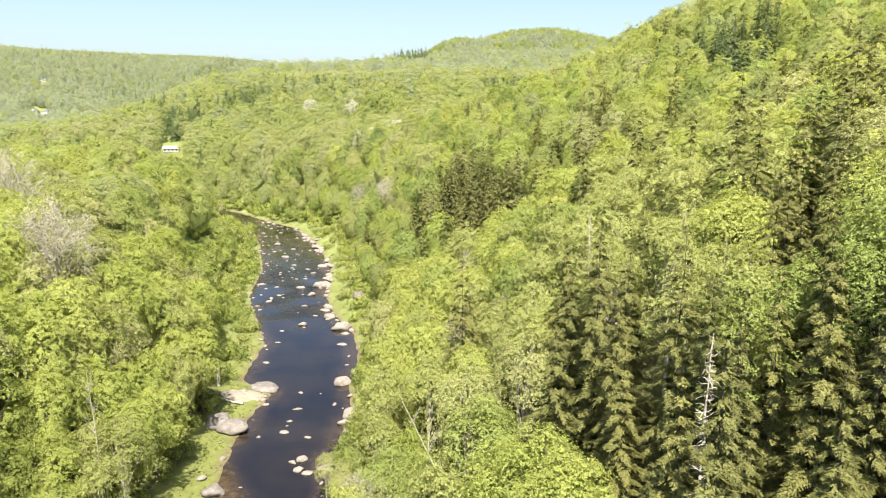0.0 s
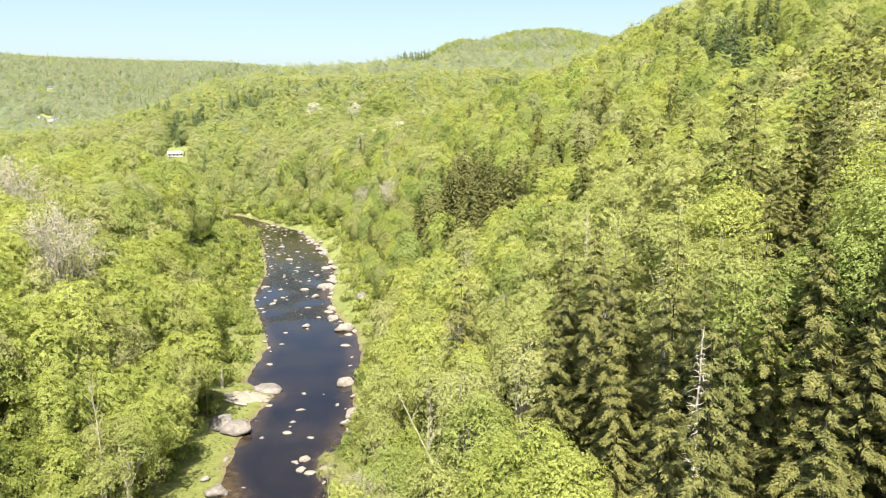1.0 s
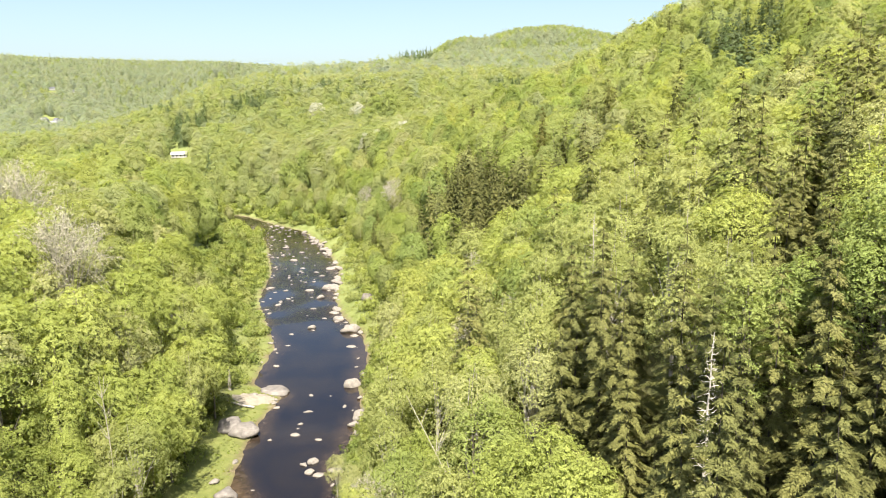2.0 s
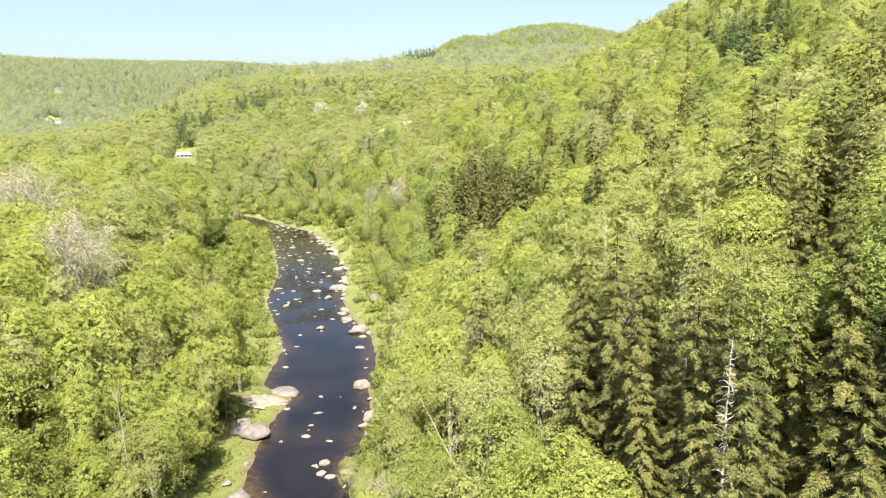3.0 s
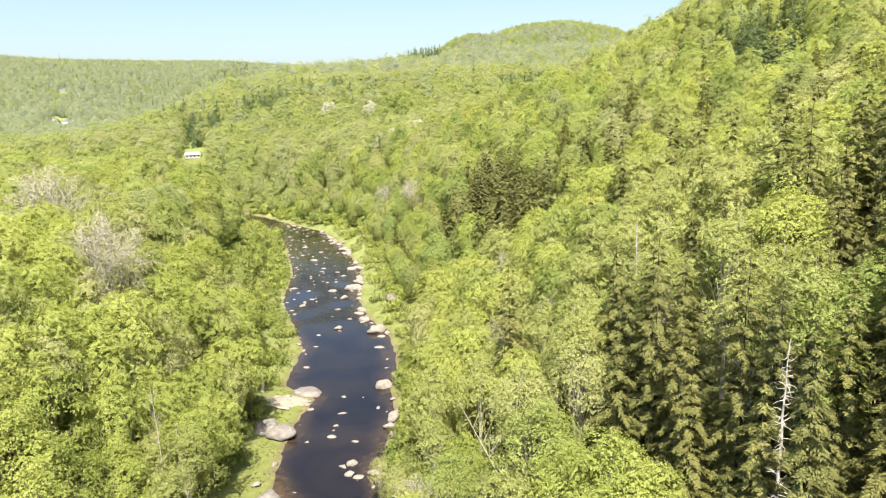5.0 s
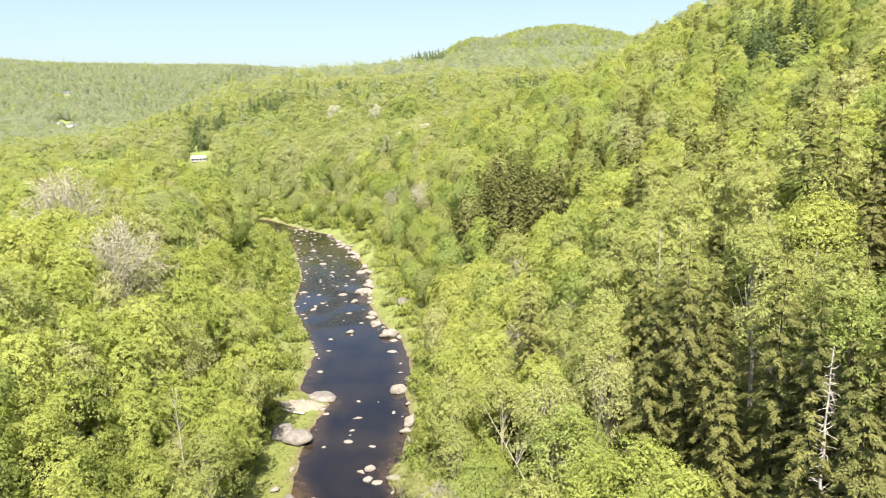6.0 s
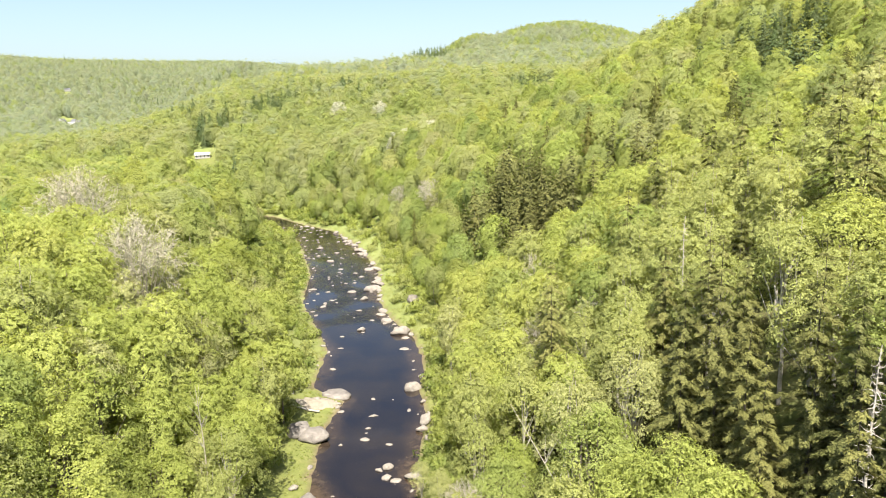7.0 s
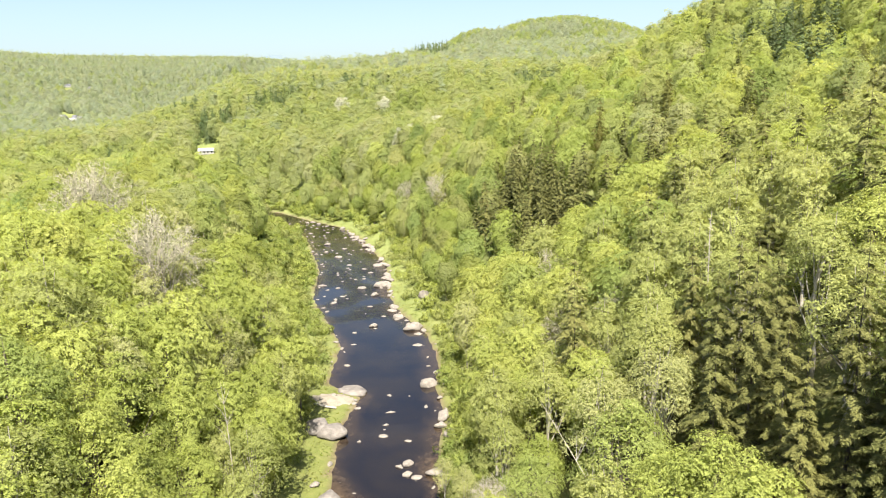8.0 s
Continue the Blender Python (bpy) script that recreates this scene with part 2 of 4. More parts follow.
def land(x, y):
    x, y = np.asarray(x, float), np.asarray(y, float)
    d, side = river_distance(x, y)
    steep = np.interp(d, *zip(*STEEP))
    fade = 1 - 0.42 * smooth(270, 430, y)
    steep = np.where(d > 2, steep * fade + (1 - fade) * 0.6, steep)
    low = np.interp(d, *zip(*LOW))
    low = np.where(d > 6, 2 + (low - 2) * (1 - 0.55 * smooth(190, 300, y)), low)
    z = np.where(side > 0, steep, low)
    # the long slope beyond the bend, and the flank where it drops into the side valley
    edge = -0.27 * y - 38
    flank = smooth(-170, 60, x - edge)
    rise = np.interp(y, (330, 500, 800, 1020, 1300, 2500), (8, 38, 84, 108, 96, 60))
    rise = rise * (1 + 0.10 * smooth(-300, 60, x)) * flank
    z = np.where(side > 0, np.maximum(z * (1 - smooth(330, 520, y)) + rise * smooth(330, 520, y), np.minimum(z, rise + 14)), z)
    # rounded summit
    q = np.hypot((x - 205) / 360, (y - 1540) / 420)
    knob = np.hypot((x - 30) / 170, (y - 1420) / 260)
    for top in (212 * np.exp(-q * q * 0.9), 176 * np.exp(-knob * knob * 0.9)):
        z = np.where(top > 20, np.maximum(z, top), z)
    # the far side of the main valley
    ax, ay, bx, by = -1900.0, 1350.0, -380.0, 2250.0
    k = np.clip(((x - ax) * (bx - ax) + (y - ay) * (by - ay)) / ((bx - ax) ** 2 + (by - ay) ** 2), -0.3, 1.15)
    away = np.hypot(x - ax - k * (bx - ax), y - ay - k * (by - ay))
    far = (196 - 54 * k) * (1 - smooth(0, 950, away)) + 30 * smooth(500, 1200, np.hypot(x, y))
    z = np.maximum(z, np.where(np.hypot(x, y) > 500, far, -9))
    rise = np.hypot((x + 585) / 75, (y - 985) / 70)
    z = np.where(rise < 2.5, z + 27 * np.exp(-rise * rise), z)
    hump = np.hypot((x + 498) / 150, (y - 1500) / 210)
    z = np.where(hump < 2, np.maximum(z, 151 * np.exp(-hump * hump * 0.8)), z)
    knoll = np.hypot((x + 183) / 26, (y - 444) / 22)
    z = np.where(knoll < 2.5, z - 0.5 * np.exp(-knoll * knoll), z)
    roll = np.sin(x / 61 + 1.3) * np.cos(y / 83) * 2.0 + np.sin((x + y) / 170) * 5 * smooth(300, 700, np.hypot(x, y))
    return z + roll * smooth(14, 60, d)


# ---- builders ----
def mesh_of(name, verts, faces, mats, tint=None, normals=None):
    """A mesh from arrays; every face has as many corners as the others."""
    me = bpy.data.meshes.new(name)
    n, k = faces.shape
    me.vertices.add(len(verts))
    me.vertices.foreach_set("co", np.ascontiguousarray(verts, np.float32).ravel())
    me.loops.add(n * k)
    me.loops.foreach_set("vertex_index", np.ascontiguousarray(faces, np.int32).ravel())
    me.polygons.add(n)
    me.polygons.foreach_set("loop_start", np.arange(0, n * k, k, dtype=np.int32))
    for m in mats:
        me.materials.append(m)
    if tint is not None:
        a = me.attributes.new("tint", "FLOAT_COLOR", "POINT")
        a.data.foreach_set("color", np.ascontiguousarray(np.hstack([tint, np.ones((len(tint), 1))]), np.float32).ravel())
    if normals is not None:  # leaves shade with the bough they grow on
        a = me.attributes.new("custom_normal", "FLOAT_VECTOR", "POINT")
        a.data.foreach_set("vector", np.ascontiguousarray(normals, np.float32).ravel())
    me.update(calc_edges=True)
    return me


def part(name, bm, mat, parent=None, label=""):
    me = bpy.data.meshes.new(name)
    bm.to_mesh(me)
    bm.free()
    me.materials.append(mat)
    ob = new(name, me)
    ob.parent = parent
    return tagged(ob, label)


def unit(v):
    return v / np.maximum(np.linalg.norm(v, axis=-1, keepdims=True), 1e-9)


def sprays(rng, p, normal, length, width, along=None, three=True):
    """Leaf sprays at p: three-cornered, or folded kites. Returns vertices and faces."""
    n = len(p)
    normal = unit(normal)
    t = rng.normal(size=(n, 3)) if along is None else along
    t = unit(t - normal * (t * normal).sum(1, keepdims=True))
    b = np.cross(normal, t)
    L = (length * rng.uniform(0.65, 1.35, n))[:, None]
    W = L * width
    if three:
        v = np.stack([p + t * L * 0.6, p + b * W * 1.1 - t * L * 0.3, p - b * W * 1.1 - t * L * 0.3], 1)
        return v.reshape(-1, 3), np.arange(3 * n).reshape(n, 3)
    v = np.stack([p + t * L * 0.55, p + b * W - normal * L * 0.12, p - t * L * 0.45, p - b * W - normal * L * 0.12], 1)
    return v.reshape(-1, 3), np.arange(4 * n).reshape(n, 4)


def tube(path, radii, sides=5):
    """A tapered tube along a path."""
    path = np.asarray(path, float)
    v, f = [], []
    d = unit(np.gradient(path, axis=0))
    for i, (p, r) in enumerate(zip(path, radii)):
        a = unit(np.cross(d[i], (0.31, 0.9, 0.2)))
        b = np.cross(d[i], a)
        w = np.arange(sides) * 2 * np.pi / sides
        v.append(p + r * (np.cos(w)[:, None] * a + np.sin(w)[:, None] * b))
        if i:
            k = np.arange(sides)
            f.append(np.stack([(i - 1) * sides + k, (i - 1) * sides + (k + 1) % sides, i * sides + (k + 1) % sides, i * sides + k], 1))
    return np.vstack(v), np.vstack(f)


def join(pieces):
    v, f, n = [], [], 0
    for pv, pf in pieces:
        v.append(pv)
        f.append(pf + n)
        n += len(pv)
    return np.vstack(v), np.vstack(f)


def limb_path(rng, start, end, bend, steps=5):
    k = np.linspace(0, 1, steps)[:, None]
    side = rng.normal(size=3) * bend
    return start + (np.asarray(end) - start) * k + np.sin(k * np.pi) * side + (rng.normal(size=(steps, 3)) * bend * 0.25) * (k * (1 - k) * 4)


def heart(rng, radius, half, mid, level):
    """The closed inner mass of a crown, lumpy."""
    bm = bmesh.new()
    bmesh.ops.create_icosphere(bm, subdivisions=level, radius=1)
    v = np.array([tuple(q.co) for q in bm.verts]) * rng.uniform(0.8, 1.15, (len(bm.verts), 1))
    f = np.array([[q.index for q in face.verts] for face in bm.faces])
    bm.free()
    return v * (radius, radius, half) + (0, 0, mid), f


def broadleaf(rng, count, length, height=16.0, radius=3.6, low=0.30, lobes=26, airy=0.0):
    """Trunk and crown of a broad-leaved tree: puffs of sprays carried on limbs."""
    mid = height * (low + 1) / 2
    half = height * (1 - low) / 2
    c = unit(rng.normal(size=(lobes, 3)) + (0, 0, 0.25))
    if length > 0.3:  # seen from above and afar, the closed canopy hides the lower boughs
        c[:, 2] = np.where(c[:, 2] < -0.35 if length < 0.6 else c[:, 2] < -0.1, -c[:, 2], c[:, 2])
    reach = rng.uniform(0.58 if length < 0.4 else 0.7, 0.92, lobes)[:, None]
    centre = c * reach * (radius * 0.85, radius * 0.85, half * 0.85) + (0, 0, mid)
    centre[0] = (rng.normal() * 0.4, rng.normal() * 0.4, height * 0.93)
    taper = 1 - 0.35 * np.clip((centre[:, 2] - mid) / half, 0, 1)
    centre[:, :2] *= taper[:, None]
    size = rng.uniform(0.18, 0.42, lobes) * radius * (0.85 + 0.15 * taper)
    w = size ** 2
    pick = rng.choice(lobes, count, p=w / w.sum())
    d = unit(rng.normal(size=(count, 3)) + c[pick] * 0.9 + (0, 0, 0.55))
    tight, stray = (0.74, 0.12) if length < 0.4 else ((0.82, 0.08) if length < 0.6 else (0.9, 0.03))
    airy = airy if length < 0.6 else airy * 0.3
    p = centre[pick] + d * (size[pick] * (rng.uniform(tight - airy, 1.06 + airy * 0.5, count) + (rng.random(count) < stray) * rng.uniform(0, 0.35, count)))[:, None] * (1, 1, 0.8)
    whole = unit((p - (0, 0, mid)) / (radius, radius, half))
    leafy = 0.75 if length < 0.4 else (0.5 if length < 0.6 else 0.25)
    normal = d * leafy + whole * (0.95 - leafy) + rng.normal(size=(count, 3)) * (0.36 if length < 0.4 else 0.5 if length < 1.2 else 0.25) + (0, 0, 0.25)
    crown = sprays(rng, p, normal, length, 0.48 if length < 0.4 else 0.52)
    soft = unit(d * 0.55 + whole * 0.5 + rng.normal(size=(count, 3)) * 0.1 + (0, 0, 0.5 if length < 1.2 else 0.8))
    soft = np.repeat(soft, 3, 0)
    if length > 0.4:  # the closed heart of the crown
        wide, level = (0.62, 2) if length < 0.6 else (0.80, 2) if length < 1.2 else ((0.82, 1) if length < 2.2 else (0.9, 1))
        core = heart(rng, radius * wide, half * wide, mid, level)
        crown = join([crown, core])
        soft = np.vstack([soft, unit(unit((core[0] - (0, 0, mid)) / (radius, radius, half)) + (0, 0, 0.4 if length < 1.2 else 0.7))])
    lean = rng.normal(size=2) * 0.5
    top = np.array((lean[0], lean[1], height * 0.86))
    wood = [tube(limb_path(rng, np.zeros(3), top, 0.35, 7), np.linspace(0.20, 0.04, 7) * height / 16, 6)]
    for i in range(min(lobes, 11)):
        h = rng.uniform(0.25, 0.62)
        s = top * h + (0, 0, 0)
        wood.append(tube(limb_path(rng, s, centre[i], 0.25, 4), np.linspace(0.085, 0.02, 4) * height / 16, 4))
    return join(wood), (*crown, soft)


def conifer(rng, count, length, height=19.0, radius=3.3):
    """A hemlock or spruce: tiers of drooping boughs with sprays on both sides."""
    tiers = 17 if length < 0.4 else 20
    boughs = []
    for i in range(tiers):
        h = 0.10 + 0.88 * (i / (tiers - 1)) ** 0.93
        r = radius * (1 - h) ** (0.75 if length < 0.4 else 0.62) * rng.uniform(0.72, 1.18) + 0.18
        k = 6 if h < 0.8 else 5
        a0 = rng.uniform(0, 6.28)
        for j in range(k):
            a = a0 + j * 6.283 / k + rng.normal() * 0.28
            boughs.append((h * height + rng.normal() * 0.22, a, r * rng.uniform(0.6, 1.2)))
    boughs = np.array(boughs)
    w = boughs[:, 2] ** 1.3
    pick = rng.choice(len(boughs), count, p=w / w.sum())
    z0, a, r = boughs[pick].T
    k = rng.uniform(0.12, 1.0, count) ** 0.75
    out = np.stack([np.cos(a), np.sin(a), np.zeros(count)], 1)
    side = np.stack([-np.sin(a), np.cos(a), np.zeros(count)], 1)
    s = rng.uniform(-1, 1, count) * (0.26 * r * (1.05 - k) + 0.10)
    p = out * (k * r)[:, None] + side * s[:, None]
    p[:, 2] = z0 + 0.10 * r * k - 0.42 * r * k * k - 0.25 * np.abs(s) + rng.normal(size=count) * 0.06
    along = out * 0.8 + side * np.sign(s)[:, None] * 0.75 + np.array((0, 0, -0.35))
    normal = np.array((0, 0, 1.0 if length < 0.6 else 0.7)) + out * (0.55 if length < 0.6 else 0.8) + rng.normal(size=(count, 3)) * (0.30 if length < 0.6 else 0.45)
    crown = sprays(rng, p, normal, length, 0.17 if length < 0.45 else (0.36 if length < 0.6 else 0.46), along)
    soft = np.repeat(unit(out * 0.75 + side * (s / (np.abs(s).max() + 1e-6))[:, None] * 0.5 + (0, 0, 0.75) + rng.normal(size=(count, 3)) * 0.22), 3, 0)
    z = np.linspace(0, 1, 8)
    trunk = [tube(np.stack([rng.normal(size=8) * 0.05, rng.normal(size=8) * 0.05, z * height], 1), (0.15 if length < 0.45 else 0.08) * (1 - z) ** 1.3 + 0.015, 5)]
    if length > 0.7:
        w = np.arange(7) * 2 * np.pi / 7
        ring = np.stack([np.cos(w) * radius * 0.42, np.sin(w) * radius * 0.42, np.full(7, height * 0.12)], 1)
        cone = np.stack([np.arange(7), (np.arange(7) + 1) % 7, np.full(7, 7)], 1)
        crown = join([crown, (np.vstack([ring, (0, 0, height * 0.96)]), cone)])
        soft = np.vstack([soft, unit(ring * (1, 1, 0) + (0, 0, 1.0)), [(0, 0, 1)]])
    return join(trunk), (*crown, soft)


def bare_tree(rng, count, length, height=14.5, radius=5.6, twigs=3900):
    """A tree hardly in leaf: forked limbs that fan out into a rounded dome of fine twigs, with a few buds."""
    trunk = limb_path(rng, np.zeros(3), (rng.normal() * 0.3, rng.normal() * 0.3, height * 0.55), 0.25, 7)
    wood = [tube(trunk, np.linspace(0.17, 0.07, 7), 6)]
    dome = np.array((radius, radius, height * 0.47))
    hub = np.array((0, 0, height * 0.52))
    tips, ways = [], []
    for i in range(18):
        way = unit(rng.normal(size=3) * (1, 1, 0.55) + (0, 0, 0.75))
        h = rng.uniform(0.28, 0.95)
        start = trunk[min(6, int(h * 6))]
        e = hub + way * dome * rng.uniform(0.55, 0.72)
        path = limb_path(rng, start, e, 0.3, 5)
        wood.append(tube(path, np.linspace(0.05, 0.016, 5), 4))
        for q in range(9):
            k = rng.integers(2, 5)
            out = unit(way * 1.3 + rng.normal(size=3) * 0.55)
            e2 = hub + out * dome * rng.uniform(0.78, 0.95)
            if np.linalg.norm(e2 - path[k]) > radius * 0.75:
                e2 = path[k] + unit(e2 - path[k]) * radius * 0.75
            wood.append(tube(limb_path(rng, path[k], e2, 0.12, 3), (0.018, 0.012, 0.005), 3))
            tips.append(e2)
            ways.append(e2 - path[k])
    tips, ways = np.array(tips), np.array(ways)
    i = rng.integers(0, len(tips), twigs)
    start = tips[i] - ways[i] * rng.uniform(0, 0.8, twigs)[:, None]
    way = unit(unit(ways[i]) * 0.5 + unit(start - hub) * 0.5 + rng.normal(size=(twigs, 3)) * 0.7)
    b = unit(np.cross(way, rng.normal(size=(twigs, 3)))) * 0.012
    end = start + way * rng.uniform(0.3, 0.8, twigs)[:, None]
    tv = np.stack([start - b, start + b, end + b * 0.4, end - b * 0.4], 1).reshape(-1, 3)
    wood.append((tv, np.arange(4 * twigs).reshape(-1, 4)))
    j = rng.integers(0, twigs, count)
    p = start[j] + (end[j] - start[j]) * rng.uniform(0.2, 1.2, count)[:, None] + rng.normal(size=(count, 3)) * 0.15
    crown = sprays(rng, p, rng.normal(size=(count, 3)) + (0, 0, 0.5), length, 0.3)
    soft = np.repeat(unit((p - hub) / dome + rng.normal(size=(count, 3)) * 0.3), 3, 0)
    return join(wood), (*crown, soft)


def bush(rng, count, length, radius=1.3):
    lobes = 7
    c = rng.normal(size=(lobes, 3)) * (radius * 0.42, radius * 0.42, radius * 0.2) + (0, 0, radius * 0.5)
    pick = rng.integers(0, lobes, count)
    d = unit(rng.normal(size=(count, 3)) + (0, 0, 0.4))
    p = c[pick] + d * radius * 0.5 * rng.uniform(0.7, 1.05, count)[:, None]
    p[:, 2] = np.maximum(p[:, 2], 0.03)
    soft = unit(d * 0.6 + (p - (0, 0, radius * 0.4)) / radius * 0.6 + rng.normal(size=(count, 3)) * 0.2 + (0, 0, 0.2))
    return (*sprays(rng, p, d + rng.normal(size=(count, 3)) * 0.5, length, 0.36), np.repeat(soft, 3, 0))


# ---- where each kind of tree grows ----
GROVES = [  # x, y, radius, kinds with their shares
    (21, 52, 4.5, {"olive": 0.7, "green": 0.3}), (6.5, 43.5, 4.2, {"bright": 0.8, "green": 0.2}),
    (14, 58, 7, {"conifer": 0.9, "olive": 0.1}), (13, 46, 7, {"conifer": 1.0}), (21, 42, 9, {"conifer": 0.85, "olive": 0.15}),
    (22, 60, 4, {"conifer": 0.4, "olive": 0.6}), (28, 33, 10, {"conifer": 1.0}), (16, 33, 8, {"conifer": 1.0}),
    (9.5, 40, 4, {"conifer": 1.0}), (17, 25, 9, {"conifer": 1.0}), (6, 188, 11, {"conifer": 0.9, "olive": 0.1}), (6, 162, 8, {"conifer": 0.9, "olive": 0.1}), (37, 50, 5, {"conifer": 0.3, "bright": 0.7}), (42, 40, 8, {"conifer": 0.8, "olive": 0.2}), (41, 68, 4, {"conifer": 1.0}), (33, 57, 6, {"conifer": 0.4, "bright": 0.6}), (34, 30, 8, {"conifer": 1.0}), (44, 134, 4, {"conifer": 1.0}), (30, 92, 4, {"conifer": 1.0}),
    (19, 106, 3.5, {"conifer": 1.0}), (45, 176, 5, {"conifer": 0.7, "olive": 0.3}), (59, 178, 4, {"conifer": 1.0}),
    (28, 176, 6, {"conifer": 0.5, "olive": 0.5}), (36, 170, 5, {"conifer": 0.6, "green": 0.4}), (82, 200, 14, {"spruce": 0.9, "green": 0.1}), (73, 172, 7, {"spruce": 0.9, "green": 0.1}), (68, 140, 6, {"conifer": 1.0}), (79, 149, 6, {"conifer": 0.8, "green": 0.2}),
    (44, 76, 6, {"conifer": 1.0}), (37, 67, 5, {"conifer": 1.0}), 
    (-25, 285, 6, {"bare": 0.3, "budding": 0.7}), (-41, 315, 5, {"bare": 0.3, "budding": 0.7}), (-94, 462, 4.5, {"blossom": 1.0}),
    (-63, 442, 4.2, {"blossom": 1.0}), (-25, 318, 6, {"bare": 0.3, "budding": 0.7}), (-21, 225, 5, {"budding": 1.0}), (11, 137, 6, {"yellow": 1.0}),
    (-9, 200, 5, {"yellow": 1.0}), (32, 150, 6, {"yellow": 0.8, "budding": 0.2}), (5, 103, 4, {"yellow": 1.0}), (-9, 134, 4, {"yellow": 1.0}),
    (-43, 415, 9, {"green": 1.0}), (-190, 483, 16, {"spruce": 0.9, "green": 0.1}), (-152, 505, 16, {"spruce": 0.8, "green": 0.2}),
    (-56, 990, 28, {"spruce": 1.0}), (-146, 524, 9, {"spruce": 1.0}), (-104, 553, 9, {"spruce": 1.0}), (-74, 722, 13, {"spruce": 1.0}),
    (-192, 980, 16, {"spruce": 1.0}), (-82, 329, 7, {"green": 1.0}), (-35, 266, 5, {"green": 1.0}), (-163, 393, 8, {"green": 1.0}), (-230, 426, 9, {"green": 0.6, "spruce": 0.4}),
    (26, 78, 15, {"olive": 0.5, "green": 0.35, "conifer": 0.15}), (34, 100, 14, {"olive": 0.45, "green": 0.25, "bright": 0.2, "conifer": 0.1}),
]
COMMON = {"bright": 0.46, "olive": 0.28, "green": 0.09, "yellow": 0.09, "budding": 0.07, "conifer": 0.018}
LEFT_BANK = {"bright": 0.62, "olive": 0.24, "green": 0.05, "yellow": 0.05, "budding": 0.04}
SUMMIT = {"green": 0.55, "hazed": 0.3, "bright": 0.15}
# mostly the paled, blued leaf colour that carries the distance haze
DISTANT = {"hazed": 0.84, "green": 0.12, "spruce": 0.04}
FAR_WOOD = {"bright": 0.44, "olive": 0.22, "green": 0.16, "yellow": 0.04, "budding": 0.08, "spruce": 0.025}


def kind_at(rng, x, y, side):
    for gx, gy, gr, mixture in GROVES:
        if (x - gx) ** 2 + (y - gy) ** 2 < gr * gr:
            break
    else:
        mixture = LEFT_BANK if side < 0 and y < 260 else (COMMON if y < 330 else (FAR_WOOD if y < 640 else DISTANT))
        if y > 300:
            clump = noise.noise(Vector((x / 85, y / 60, 3.1)))
            if clump > 0.46 and 400 < y < 900:
                mixture = {"spruce": 0.75, "green": 0.25}
            elif noise.noise(Vector((x / 110, y / 90, 8.7))) > 0.22:
                mixture = {"budding": 0.35, "olive": 0.65} if y < 640 else {"hazed": 1.0}
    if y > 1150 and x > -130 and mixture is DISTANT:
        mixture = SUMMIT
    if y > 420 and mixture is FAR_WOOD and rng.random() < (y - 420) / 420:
        mixture = DISTANT  # haze put into the leaf colour, paler and bluer up the valley
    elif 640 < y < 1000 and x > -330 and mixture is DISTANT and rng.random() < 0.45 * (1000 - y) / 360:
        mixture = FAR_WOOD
    ks = list(mixture)
    w = np.array([mixture[k] for k in ks])
    return ks[rng.choice(len(ks), p=w / w.sum())]


def meadows(x, y):
    """The open ground before the barn and round the village."""
    out = np.zeros(np.shape(x), bool)
    for cx, cy, a, b, turn in ((-174.5, 424, 42, 12, 112.5), (-550, 916, 50, 15, 120), (-812, 1375, 40, 11, 120), (-783, 1402, 26, 7, 120)):
        c, s = math.cos(radians(turn)), math.sin(radians(turn))
        u, v = (x - cx) * c + (y - cy) * s, -(x - cx) * s + (y - cy) * c
        out = out | ((u / a) ** 2 + (v / b) ** 2 < 1)
    return out


def clear_spots(x, y):
    """True where no tree stands: the bank's gravel, the farmyard, the village green."""
    return ((x + 38) ** 2 + (y - 110) ** 2 < 5 ** 2) | meadows(x, y) | ((x + 33.6) ** 2 + (y - 93.5) ** 2 < 4.2 ** 2) | ((x + 39) ** 2 + (y - 102.6) ** 2 < 4.6 ** 2) | ((x + 3) ** 2 + (y - 57) ** 2 < 2.2 ** 2) | ((x + 75) ** 2 + (y - 113) ** 2 < 5 ** 2) | ((x + 55) ** 2 + (y - 91) ** 2 < 4.5 ** 2)


LODS = {  # sprays on a tree, their length
    "near": (4800, 0.33), "mid": (1400, 0.58), "far": (560, 0.82), "remote": (96, 1.8), "distant": (10, 2.9)}


def form_of(kind):
    return "conifer" if kind in ("conifer", "spruce") else ("bare" if kind == "bare" else ("airy" if kind in ("budding", "olive", "hazed") else "broad"))


@functools.lru_cache(None)
def tree_shape(form, lod, variant):
    if form == "bare" and lod not in ("near", "mid"):
        form = "airy"
    rng = np.random.default_rng(1000 + variant * 17 + len(form) * 131 + len(lod))
    count, length = LODS[lod]
    if form == "conifer":
        if lod in ("remote", "distant"):
            return conifer(rng, int(count * 1.3), length * 0.85, 15.0 + variant % 3 * 1.2, 4.7)
        return conifer(rng, int(count * (2.3 if lod == "near" else 1.6)), length * (1.2 if lod == "near" else 0.9), 18.5 + variant % 3 * 1.8, 3.3 + 0.3 * (variant % 3))
    if form == "bare":
        return bare_tree(rng, 4200, 0.10 if lod == "near" else 0.14)
    if form == "airy":
        return broadleaf(rng, int(count * 0.9), length * 0.95, 16.0 + variant % 3, 4.0 + 0.25 * (variant % 3), 0.10, 62, 0.10)
    return broadleaf(rng, count, length, 15.0 + variant % 4, 4.5 + 0.3 * (variant % 3), 0.06, 62)


